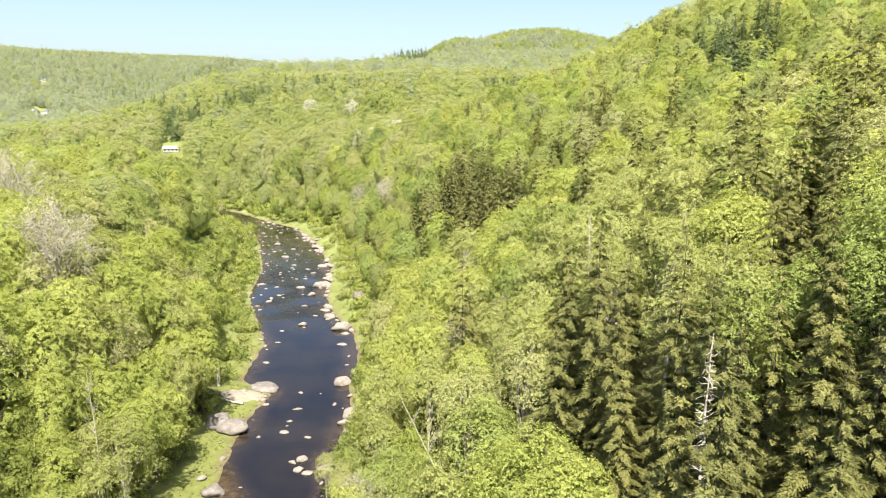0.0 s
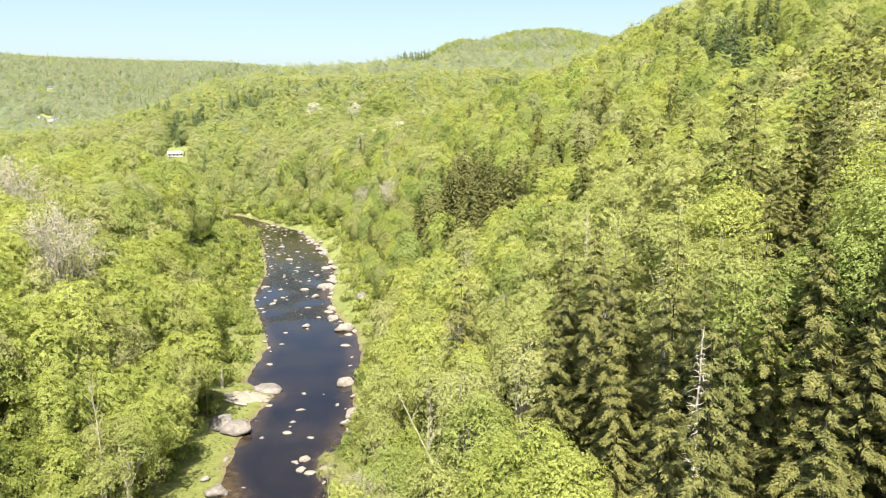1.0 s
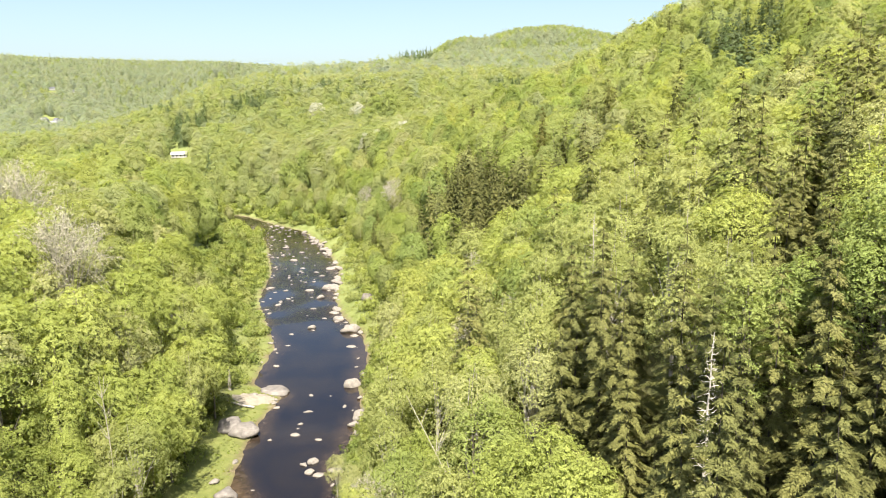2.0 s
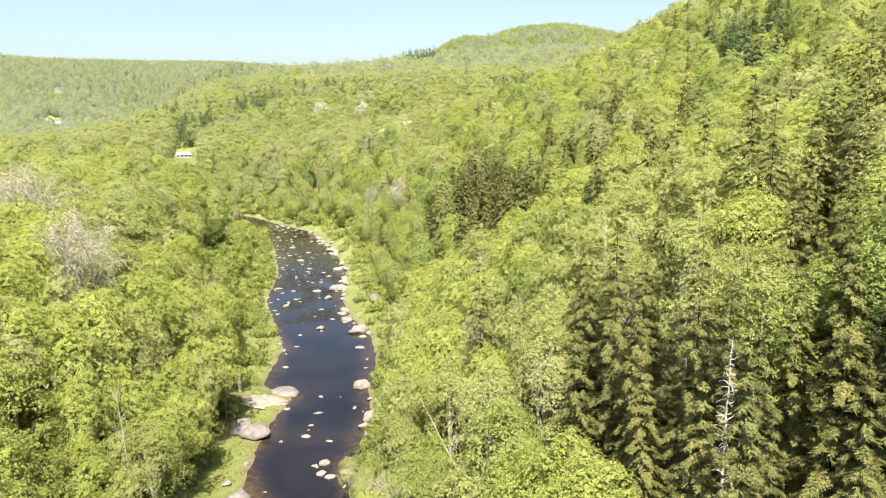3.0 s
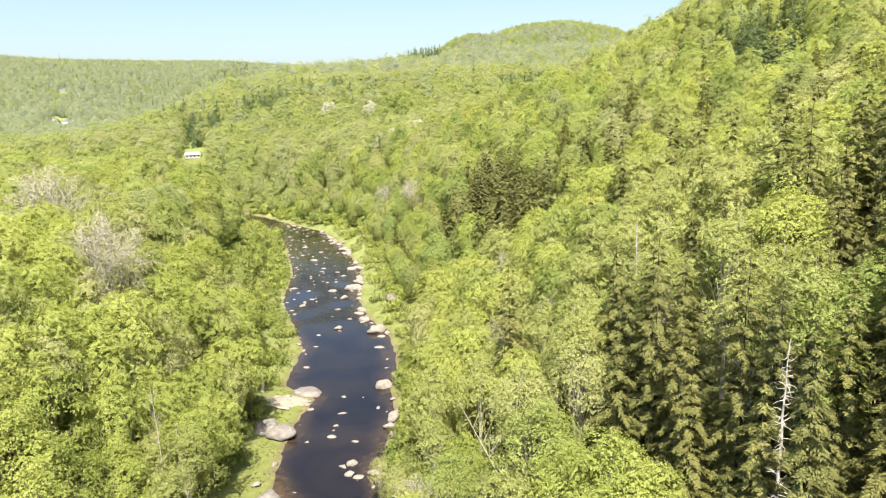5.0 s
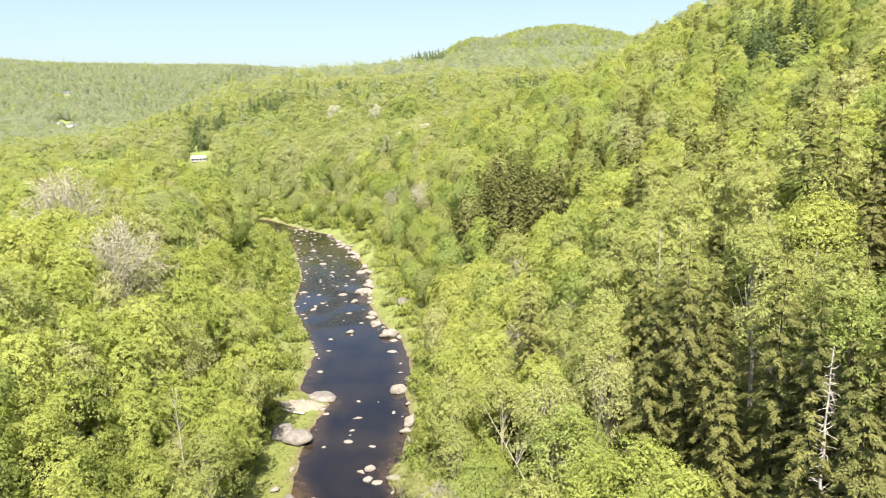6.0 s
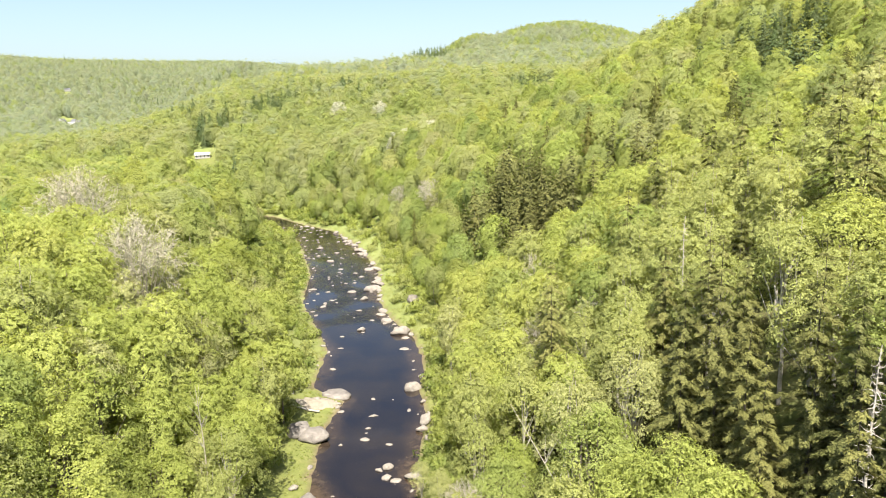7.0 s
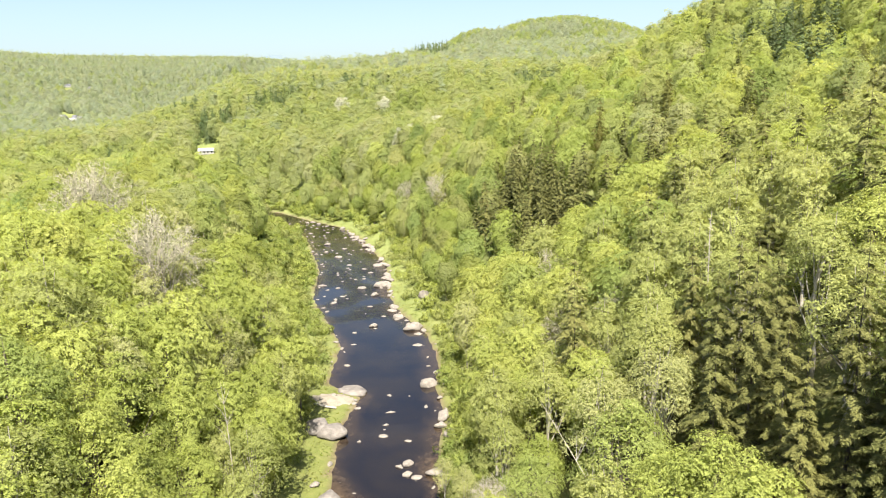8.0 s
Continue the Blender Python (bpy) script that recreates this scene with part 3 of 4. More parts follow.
# ---- ground and water ----
def graded(inner, step, first, last, growth=1.16):
    lo, hi = inner
    v = list(np.arange(lo, hi + 0.01, step))
    s = step
    while v[-1] < last:
        s = min(s * growth, 42 if v[-1] < 1500 else 120)
        v.append(v[-1] + s)
    s = step
    while v[0] > first:
        s = min(s * growth, 42 if -950 < v[0] < -200 else 120)
        v.insert(0, v[0] - s)
    return np.array(v)


gx = graded((-116, 14), 1.3, -4600, 4600)
gy = graded((66, 322), 2.0, -1500, 4800)
X, Y = np.meshgrid(gx, gy)
D, S = river_distance(X, Y)
Z = land(X, Y)
bumps = np.array([noise.noise(Vector((a / 2.3, b / 2.3, 0))) + 0.5 * noise.noise(Vector((a / 0.9, b / 0.9, 4))) if abs(d) < 30 else 0 for a, b, d in zip(X.ravel(), Y.ravel(), D.ravel())]).reshape(X.shape)
Z = Z + bumps * 0.22 * np.clip(D + 1.0, 0, 1)
idx = np.arange(X.size).reshape(X.shape)
quads = np.stack([idx[:-1, :-1], idx[:-1, 1:], idx[1:, 1:], idx[1:, :-1]], -1).reshape(-1, 4)
gm = mesh_of("ground", np.stack([X, Y, Z], -1).reshape(-1, 3), quads, [ground_material()])
gm.polygons.foreach_set("use_smooth", np.ones(len(quads), bool))
meadow = (1 - smooth(5.0, 9.0, D + bumps * 2.5)) * (D > -0.5) + meadows(X, Y) * np.where(Y > 800, 0.05, 1.0)
# the lightened undergrowth colour sets in with distance, against dark gaps
thicket = smooth(80, 220, np.hypot(X, Y)) * ~meadows(X, Y)
for name, field in (("meadow", np.clip(meadow, 0, 1)), ("undergrowth", thicket), ("bed", 1 - smooth(-0.2, 0.9, D + bumps * 1.2))):
    at = gm.attributes.new(name, "FLOAT", "POINT")
    at.data.foreach_set("value", np.ascontiguousarray(field, np.float32).ravel())
tagged(new("ground", gm), "wooded valley floor and hillsides with grassy river banks", "ground", kind="structure")

steps = []
for (ax, ay, aw), (bx, by, bw) in zip(RIVER[:-1], RIVER[1:]):
    count = max(2, int(math.hypot(bx - ax, by - ay) / 2.5))
    steps += [(ax + (bx - ax) * k / count, ay + (by - ay) * k / count, aw + (bw - aw) * k / count) for k in range(count)]
steps = np.array(steps)
course = unit(np.gradient(steps[:, :2], axis=0))
across = np.linspace(-1, 1, 17)
wx = steps[:, 0, None] - course[:, 1, None] * across * (steps[:, 2, None] / 2 + 2.5)
wy = steps[:, 1, None] + course[:, 0, None] * across * (steps[:, 2, None] / 2 + 2.5)
wd, _ws = river_distance(wx, wy)
wi = np.arange(wx.size).reshape(wx.shape)
wf = np.stack([wi[:-1, :-1], wi[:-1, 1:], wi[1:, 1:], wi[1:, :-1]], -1).reshape(-1, 4)
wm = mesh_of("water", np.stack([wx, wy, wx * 0], -1).reshape(-1, 3), wf, [water_material()])
wob = np.array([noise.noise(Vector((a / 9, b / 9, 2))) for a, b in zip(wx.ravel(), wy.ravel())]).reshape(wx.shape)
shoal = 0.55 * smooth(98, 78, wy) * smooth(-0.1, 0.5, wob) + 0.35 * smooth(190, 250, wy) * smooth(-0.3, 0.4, wob)
shallow = np.clip(smooth(-3.2, -0.2, wd + wob * 2.5) * 0.55 + shoal, 0, 1)
riffle = np.clip(0.05 + 0.95 * smooth(138, 152, wy) * (1 - 0.65 * smooth(196, 220, wy)) * smooth(-0.45, 0.2, wob) + 0.25 * smooth(110, 96, wy) * smooth(0.0, 0.4, wob), 0.04, 1.0)
for name, field in (("shallow", shallow), ("riffle", riffle)):
    at = wm.attributes.new(name, "FLOAT", "POINT")
    at.data.foreach_set("value", np.ascontiguousarray(field, np.float32).ravel())
water = new("water", wm)
tagged(water, "shallow dark brown river with ripples reflecting blue sky", "river", kind="structure")

# ---- trees ----
trees_rng = np.random.default_rng(7)
SINGLE = [  # trees that stand out: kind, x, y, size
    ("conifer", 12.7, 72.0, 1.05), ("conifer", 46.3, 141, 1.1), ("bare", -75.6, 112.6, 1.66), ("bare", -55.6, 91.0, 1.62), ("yellow", 9.9, 98.0, 1.0),
    ("budding", -15.2, 74.5, 0.42), ("budding", -12.6, 70.5, 0.5), ("bare", -9.5, 66.0, 0.62), ("budding", -6.0, 54.5, 0.8), ("bare", -53, 62, 0.9)]
SINGLE += [("bare", x, y, size) for x, y, size in (  # late trees, still grey
    (-34.3, 260.3, 1.0), (-21.6, 240.9, 1.05), (18.6, 86.4, 0.95), (4.5, 122.9, 1.0), (10.3, 90.4, 0.9), (3.2, 98.4, 0.95), (-61.0, 104.0, 0.9),
    (-56.8, 87.7, 0.95), (-47.1, 98.3, 0.95), (-51.6, 74.3, 0.9))]
SINGLE += [("conifer", x, y, 0.88 + 0.1 * math.sin(x * 7)) for x, y in (  # the dark hemlock stand on the steep side
    (3.7, 193.1), (6.8, 182.5), (9.8, 177.4), (1.2, 179.0), (0.4, 171.3), (4.2, 166.8), (6.3, 161.2), (9.6, 156.6), (12.9, 153.9), (-2.2, 169.6),
    (1.5, 161.1), (4.9, 155.0), (8.0, 150.4), (10.2, 142.7), (2.4, 151.2), (5.0, 147.2), (1.5, 144.3), (-6.9, 172.7), (-5.5, 213.5), (15.5, 156.3),
    (21.7, 144.4), (26.7, 143.1), (27.3, 168.0), (33.9, 187.1), (32.2, 189.0), (34.5, 176.8), (-1.0, 176.0), (7.0, 168.5), (11.5, 162.0))]
SINGLE += [("conifer", x, y, 0.95 + 0.1 * math.sin(x * 5)) for x, y in (  # hemlocks scattered up the slope
    (57.5, 212.6), (50.0, 197.7), (42.3, 181.7), (36.1, 163.2), (35.2, 135.1), (59.3, 114.7), (53.4, 107.7), (50.0, 103.5), (58.1, 108.8), (52.7, 95.6),
    (63.1, 103.3), (36.1, 71.2), (38.9, 111.4), (42.4, 103.6), (46.4, 98.0), (26.7, 139.5), (25.7, 53.0), (28.8, 51.2), (33.6, 59.1), (36.0, 56.0), (31.0, 55.2), (21.2, 73.5))]
SINGLE += [("green", 25.4, 46.9, 1.0), ("green", 28.4, 43.0, 1.0), ("green", 20.2, 45.0, 0.9), ("bright", 10.1, 129.0, 1.1), ("yellow", -7.0, 199.8, 1.0), ("yellow", -6.7, 125.2, 0.9),
           ("yellow", 26.0, 126.2, 1.0), ("yellow", 5.3, 99.7, 1.0), ("green", 47.4, 163.3, 1.1), ("bright", 6.8, 47.5, 1.0), ("conifer", 18.4, 41.2, 0.82), ("conifer", 20.8, 41.4, 0.86), ("conifer", 13.0, 40.6, 0.6)]
SINGLE += [("blossom", -94, 463, 1.4), ("blossom", -63, 444, 1.35), ("blossom", -24, 319, 1.2), ("blossom", -37, 327, 1.1), ("bare", -20.4, 228, 1.25), ("green", -41, 431, 1.55),
           ("green", -50, 434, 1.45), ("green", -54, 421, 1.4), ("green", -82, 330, 1.4), ("green", -75, 334, 1.25)]
SINGLE += [("spruce", x, y, 1.0 + 0.1 * math.sin(x * 5)) for x, y in (  # blue-green spruces below the crest
    (77.9, 220.6), (84.3, 230.1), (67.1, 186.3), (76.5, 202.6), (77.2, 197.1), (80.2, 200.4), (82.8, 192.7), (80.1, 186.5), (83.6, 182.1), (70.5, 172.1),
    (69.3, 162.3), (73.0, 165.3), (64.0, 158.8), (62.5, 150.6), (67.7, 227.6), (67.9, 208.7), (75.0, 178.0), (78.5, 174.0), (72.5, 186.0), (66.0, 170.0))]
SINGLE += [(kind, x + 3.3 * math.cos(x + y), y + 3.3 * math.sin(x + y), 0.84) for kind, x, y, size in SINGLE if y > 140 and kind in ("conifer", "spruce")]
KEEP_CLEAR = np.array([(x, y) for kind, x, y, _ in SINGLE if kind != "bare"] + [(15.6, 38.9), (14.8, 36.8), (16.0, 76.5), (15.0, 52.5), (-3.4, 58.2), (-38.0, 65.4)])
SINGLE += [("conifer", 22.3, 33.3, 0.92), ("conifer", 28.2, 34.0, 0.95)]
PLACED = {"near": [], "mid": [], "far": [], "remote": [], "distant": []}


def scatter(lod, inner, outer, gap, ahead=True):
    n = int(outer / gap) + 1
    i, j = np.meshgrid(np.arange(-n, n + 1), np.arange(-n if not ahead else 0, int(n / 0.87) + 1))
    loose = 0.62 if lod == "distant" else 0.42
    x = (i + (j % 2) * 0.5) * gap - 5 + trees_rng.uniform(-loose, loose, i.shape) * gap
    y = j * gap * 0.87 + trees_rng.uniform(-loose, loose, i.shape) * gap
    x, y = x.ravel(), y.ravel()
    r = np.hypot(x + 5, y)
    wide = np.abs(x + 5) < (0.74 if outer < 1000 else 0.71) * y + 24
    keep = (r >= inner) & (r < outer) & (wide if ahead else ~wide)
    x, y = x[keep], y[keep]
    d, side = river_distance(x, y)
    keep = (d > np.where(y > 285, 3.0, np.where(side < 0, 8.0 + 10.0 * smooth(120, 155, y), 9.0))) & ~clear_spots(x, y)
    x, y, side, d = x[keep], y[keep], side[keep], d[keep]
    lone = np.min(np.hypot(x[:, None] - KEEP_CLEAR[:, 0], y[:, None] - KEEP_CLEAR[:, 1]), axis=1) > 3.6
    x, y, side, d = x[lone], y[lone], side[lone], d[lone]
    z = land(x, y)
    if lod in ("remote", "distant") and ahead:  # slopes that face away from the valley carry none
        k = np.linspace(0.08, 0.96, 44)[:, None]
        between = land(-5 + (x + 5) * k, y * k) + 9 - (48 + (z + 15 - 48) * k)
        keep = between.max(0) < (14 if lod == "remote" else 8)
        x, y, z, side, d = x[keep], y[keep], z[keep], side[keep], d[keep]
    for a, b, c, s, e in zip(x, y, z, side, d):
        kind = kind_at(trees_rng, a, b, s)
        size = trees_rng.uniform(0.92, 1.25) * (0.42 + 0.58 * min(1.0, e / (34 if s > 0 else 20)))
        if lod == "distant" and b > 0:
            size *= trees_rng.uniform(1.3, 1.75)
        if kind in ("conifer", "spruce"):
            size *= 0.98 if b < 600 else 0.8
        if lod == "remote":
            size *= trees_rng.uniform(1.05, 1.25)
        sunk = 15 * max(0.0, size - 1.1) if lod in ("remote", "distant") else 0.15  # crowns close up at one height
        PLACED[lod].append((kind, a, b, c - sunk, size, trees_rng.uniform(0, 360), int(trees_rng.integers(0, 6))))


# close to: trees one by one, conifers standing closer
tx, ty = trees_rng.uniform(-110, 120, 44000), trees_rng.uniform(-26, 140, 44000)
tr = np.hypot(tx + 5, ty)
td, ts = river_distance(tx, ty)
ok = (tr < 136) & ((np.abs(tx + 5) < 0.74 * ty + 24) | (tr < 26)) & ~clear_spots(tx, ty)
ok &= td > np.where(ts < 0, 5.2 + 2.8 * smooth(98, 106, ty) + 6.0 * smooth(118, 136, ty), 5.6 + 3.0 * smooth(118, 136, ty))
ok &= np.min(np.hypot(tx[:, None] - KEEP_CLEAR[:, 0], ty[:, None] - KEEP_CLEAR[:, 1]), axis=1) > 2.4
stand = np.zeros((0, 3))
for x, y, d, side, r in zip(tx[ok], ty[ok], td[ok], ts[ok], tr[ok]):
    kind = kind_at(trees_rng, x, y, side)
    room = 4.0 if kind == "conifer" else (4.1 if side < 0 else 4.9)
    if len(stand) and np.any(np.hypot(stand[:, 0] - x, stand[:, 1] - y) < (stand[:, 2] + room) / 2):
        continue
    stand = np.vstack([stand, (x, y, room)])
    size = trees_rng.uniform(0.84, 1.18) * (0.66 + 0.34 * min(1.0, d / 14))
    if 13 < x < 32 and 24 < y < 39.5:  # the slope below the snag is hemlock only
        kind = "conifer"
    if math.hypot(x - 16.2, y - 36.5) < 3.2:
        size = min(size, 0.74)
    PLACED["near" if 24 < r < 76 else "mid"].append((kind, x, y, float(land(x, y)) - 0.15, size, trees_rng.uniform(0, 360), int(trees_rng.integers(0, 6))))
scatter("far", 136, 320, 7.0)
scatter("remote", 320, 720, 8.0)
scatter("distant", 720, 2450, 11.8)
scatter("remote", 26, 180, 9.0, ahead=False)
scatter("distant", 180, 420, 13.0, ahead=False)

for x, y in (  # spruces on the long slope and the far hills
        (-206, 491), (-198, 483), (-195, 493), (-189, 495), (-184, 499), (-181, 485), (-172, 508), (-167, 512), (-157, 515), (-149, 515), (-142, 517),
        (-114, 554), (-95, 539), (-84, 553), (-104, 538), (-88, 519), (-68, 517), (-134, 564), (-217, 520), (-226, 524), (-236, 526)):
    for k in range(2):
        a, b = x + 5 * k, y + 4 * k
        PLACED["remote"].append(("spruce", a, b, float(land(a, b)), 1.26 + 0.16 * math.sin(x * 3.0) - 0.14 * k, x * 31 % 360, (x + k) % 6))
for x, y in ((-655, 1332), (-642, 1356), (-617, 1345), (-655, 1518), (-617, 1516), (-580, 1490), (-560, 1500), (-1007, 1713), (-912, 1628), (-886, 1707), (-644, 1447), (-850, 1500), (-900, 1480),
             (-57, 1010), (-45, 1014), (-68, 1012), (-34, 1018), (-75, 1016), (-50, 1022), (-62, 1020), (-40, 1012), (-53, 1008), (-70, 1020), (-80, 1020)):
    for k in range(3):
        a, b = x + 8 * k, y + 5 * k
        PLACED["distant"].append(("spruce", a, b, float(land(a, b)), 1.7 - 0.15 * k, x * 31 % 360, (x + k) % 6))

for kind, x, y, size in SINGLE:
    PLACED["near" if y < 84 else "mid"].append((kind, x, y, float(land(x, y)) - 0.15, size, x * 40 % 360, int(y) % 6))

WORDS = {
    "bright": "broad-leaved tree in fresh bright green spring leaf", "yellow": "broad-leaved tree with young yellow-green leaves",
    "green": "broad-leaved tree in full mid-green leaf", "olive": "slender birch with thin pale olive leaves",
    "budding": "budding tree with sparse tan-green leaves", "bare": "almost bare grey tree with pale twigs and buds",
    "hazed": "far broad-leaved tree with leaves paled and blued as distance haze", "blossom": "pale blossoming tree in full bloom", "conifer": "tall dark olive hemlock with drooping boughs", "spruce": "dark blue-green spruce on the hillside"}
SPECIES = {"bright": "maple_tree", "yellow": "poplar_tree", "green": "oak_tree", "olive": "birch_tree", "budding": "budding_tree",
           "hazed": "aspen_tree", "bare": "bare_tree", "blossom": "blossoming_tree", "conifer": "hemlock_tree", "spruce": "spruce_tree"}
MASTERS = {}


def plant(kind, lod, variant, m):
    key = (kind, lod, variant)
    if key not in MASTERS:
        form = form_of(kind)
        (tv, tf), (cv, cf, cn) = tree_shape(form, lod, variant)
        root = new(SPECIES[kind])
        root.empty_display_size = 0.5
        tagged(root, WORDS[kind], "tree", "trees of the valley")
        wood = grey_bark if kind == "bare" else pale_bark if kind in ("olive", "budding") else (dark_bark if kind in ("conifer", "spruce") else bark)
        trunk = new("trunk", mesh_of("trunk", tv, tf, [wood]))
        crown = new("crown", mesh_of("crown", cv, cf, [leaf_mats[kind]], normals=cn))
        trunk.parent = crown.parent = root
        MASTERS[key] = root
        root.matrix_basis = m
        return root
    ob = copy_thing(MASTERS[key], m)
    ob.matrix_basis = m
    return ob


def tree_pose(x, y, z, size, turn, lean=0.0):
    return pose(x, y, z, lean, 0, turn) @ Matrix.Scale(size, 4)


for lod in ("near", "mid"):
    for kind, x, y, z, size, turn, variant in PLACED[lod]:
        plant(kind, lod, variant % (4 if lod == "near" else 3), tree_pose(x, y, z, size, turn))


def woodland(name, label, lods, mat):
    """Woods too far off to tell tree from tree: one mesh, a tint for each tree."""
    vs, fs, ts, ns, n = [], [], [], [], 0
    rng = np.random.default_rng(5)
    for lod in lods:
        for kind, x, y, z, size, turn, variant in PLACED[lod]:
            form = form_of(kind)
            (tv, tf), (cv, cf, cn) = tree_shape(form, lod, variant)
            if lod == "far":
                tf = tf[:0] if form == "conifer" else tf[:30]
            else:
                tf = tf[:0]
            if cf.shape[1] == 3:
                tf = np.vstack([tf[:, :3], tf[:, (0, 2, 3)]])
            used = tv[:tf.max() + 1] if len(tf) else tv[:0]
            c, s = math.cos(radians(turn)) * size, math.sin(radians(turn)) * size
            v = np.vstack([used, cv])
            v = np.stack([v[:, 0] * c - v[:, 1] * s + x, v[:, 0] * s + v[:, 1] * c + y, v[:, 2] * size + z], 1)
            dark, light = (np.array(q) for q in LEAF[kind])
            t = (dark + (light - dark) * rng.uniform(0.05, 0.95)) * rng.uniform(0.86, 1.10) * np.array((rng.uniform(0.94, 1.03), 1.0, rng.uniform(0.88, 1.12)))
            # remote tints pulled towards one green, haze flattening put into the colour
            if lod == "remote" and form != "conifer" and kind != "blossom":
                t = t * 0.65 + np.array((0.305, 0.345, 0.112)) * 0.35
            # distance haze painted into the tint: remote and distant leaves are made bluer
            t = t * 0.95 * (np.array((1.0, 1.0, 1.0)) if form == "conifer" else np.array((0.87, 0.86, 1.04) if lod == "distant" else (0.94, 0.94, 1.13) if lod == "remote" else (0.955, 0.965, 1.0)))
            wood = np.array((0.42, 0.39, 0.33)) if form in ("bare", "airy") else np.array((0.17, 0.15, 0.12))
            vs.append(v)
            cn2 = np.stack([cn[:, 0] * c - cn[:, 1] * s, cn[:, 0] * s + cn[:, 1] * c, cn[:, 2] * size], 1) / size
            ns.append(np.vstack([np.tile((0.0, -0.7, 0.7), (len(used), 1)), cn2]))
            fs.append(np.vstack([tf + n, cf + n + len(used)]))
            ts.append(np.vstack([np.tile(wood, (len(used), 1)), np.tile(t, (len(cv), 1))]))
            n += len(v)
    me = mesh_of(name, np.vstack(vs), np.vstack(fs), [mat], np.vstack(ts), normals=np.vstack(ns))
    ob = new(name, me)
    return tagged(ob, label, "woods", kind="stuff")


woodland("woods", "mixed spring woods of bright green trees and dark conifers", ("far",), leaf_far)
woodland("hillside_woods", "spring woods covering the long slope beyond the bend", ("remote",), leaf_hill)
woodland("distant_woods", "woods on the distant hills, haze put into their pale green leaf colour", ("distant",), leaf_hill)

# ---- stones and boulders ----
def boulder_mesh(seed, rough=0.35, flat=0.6, sub=3):
    bm = bmesh.new()
    bmesh.ops.create_icosphere(bm, subdivisions=sub, radius=0.5)
    rng = random.Random(seed)
    planes = [(Vector((rng.gauss(0, 1), rng.gauss(0, 1), rng.gauss(0.2, 0.8))).normalized(), rng.uniform(0.30, 0.44)) for _ in range(9)]
    off = Vector((seed * 3.7, seed * 1.3, 0))
    for v in bm.verts:
        c = v.co.copy()
        for n, d in planes:
            e = c.dot(n) - d
            if e > 0:
                c -= n * e * 0.85
        c *= 1 + rough * 0.35 * noise.noise(c * 3 + off) + rough * 0.12 * noise.noise(c * 9 + off)
        v.co = Vector((c.x, c.y, c.z * flat))
    for f in bm.faces:
        f.smooth = True
    me = bpy.data.meshes.new("boulder")
    bm.to_mesh(me)
    bm.free()
    return me


BOULDERS = [boulder_mesh(i + 3, 0.45, 0.75, 3) for i in range(7)]
PEBBLES = [boulder_mesh(i + 40, 0.35, 0.6, 2) for i in range(6)]
BOULDERS_PALE = [m.copy() for m in BOULDERS]
for m in BOULDERS:
    m.materials.append(stone)
for m in BOULDERS_PALE + PEBBLES:
    m.materials.append(pale_stone)


def boulder(x, y, width, depth, high, turn, shape, pale, label, name="boulder", z=None):
    ob = new(name, (BOULDERS_PALE if pale else BOULDERS)[shape % 7])
    base = max(float(land(x, y)), -0.35) if z is None else z
    ob.matrix_basis = pose(x, y, base + high * 0.26, 0, 0, turn) @ Matrix.Diagonal((width, depth, high / 0.75, 1))
    return tagged(ob, label, "boulder", "boulders along the river")


GREY = "large grey granite boulder on the grassy river bank"
PALE = "pale weathered granite boulder at the water's edge"
for row in ((-33.2, 94.2, 4.8, 4.6, 2.3, 20, 0), (-35.6, 95.2, 4.4, 4.6, 2.0, 80, 1), (-32.6, 110.4, 6.6, 3.6, 1.7, -14, 2),
            (-30.3, 77.4, 3.2, 3.0, 1.6, 5, 3)):
    boulder(*row, False, GREY)
for row in ((-35.5, 107.4, 1.4, 1.2, 0.7, 10, 4), (-30.8, 104.0, 1.3, 1.0, 0.6, 40, 5), (-31.6, 105.4, 1.0, 0.9, 0.5, 0, 6),
            (-48.5, 161.7, 2.4, 1.2, 0.6, 15, 4), (-40.3, 135.6, 1.3, 0.9, 0.5, 0, 5), (-32.8, 80.0, 1.4, 1.2, 0.7, 25, 1)):
    boulder(*row, True, "small pale boulder in the grass of the low bank")
for row in ((-19.4, 113.0, 3.3, 2.8, 2.3, 30, 0), (-16.2, 99.6, 2.6, 2.3, 1.9, 70, 1), (-16.6, 97.0, 2.3, 1.6, 1.2, 0, 3), (-15.1, 93.2, 2.2, 2.0, 1.6, 50, 4),
            (-24.5, 144.0, 4.6, 3.4, 2.6, 12, 1), (-28.6, 152.6, 3.2, 2.6, 1.8, 60, 2), (-30.6, 158.0, 2.6, 2.0, 1.2, 0, 5), (-35.8, 182.0, 5.4, 3.4, 2.2, 18, 0),
            (-36.8, 172.4, 2.8, 2.0, 1.5, 40, 3), (-35.8, 190.0, 3.4, 2.0, 1.2, 5, 6), (-40.2, 206.0, 4.0, 2.4, 1.5, 20, 2), (-40.0, 213.0, 2.8, 2.4, 1.6, 75, 4)):
    boulder(*row, True, PALE)
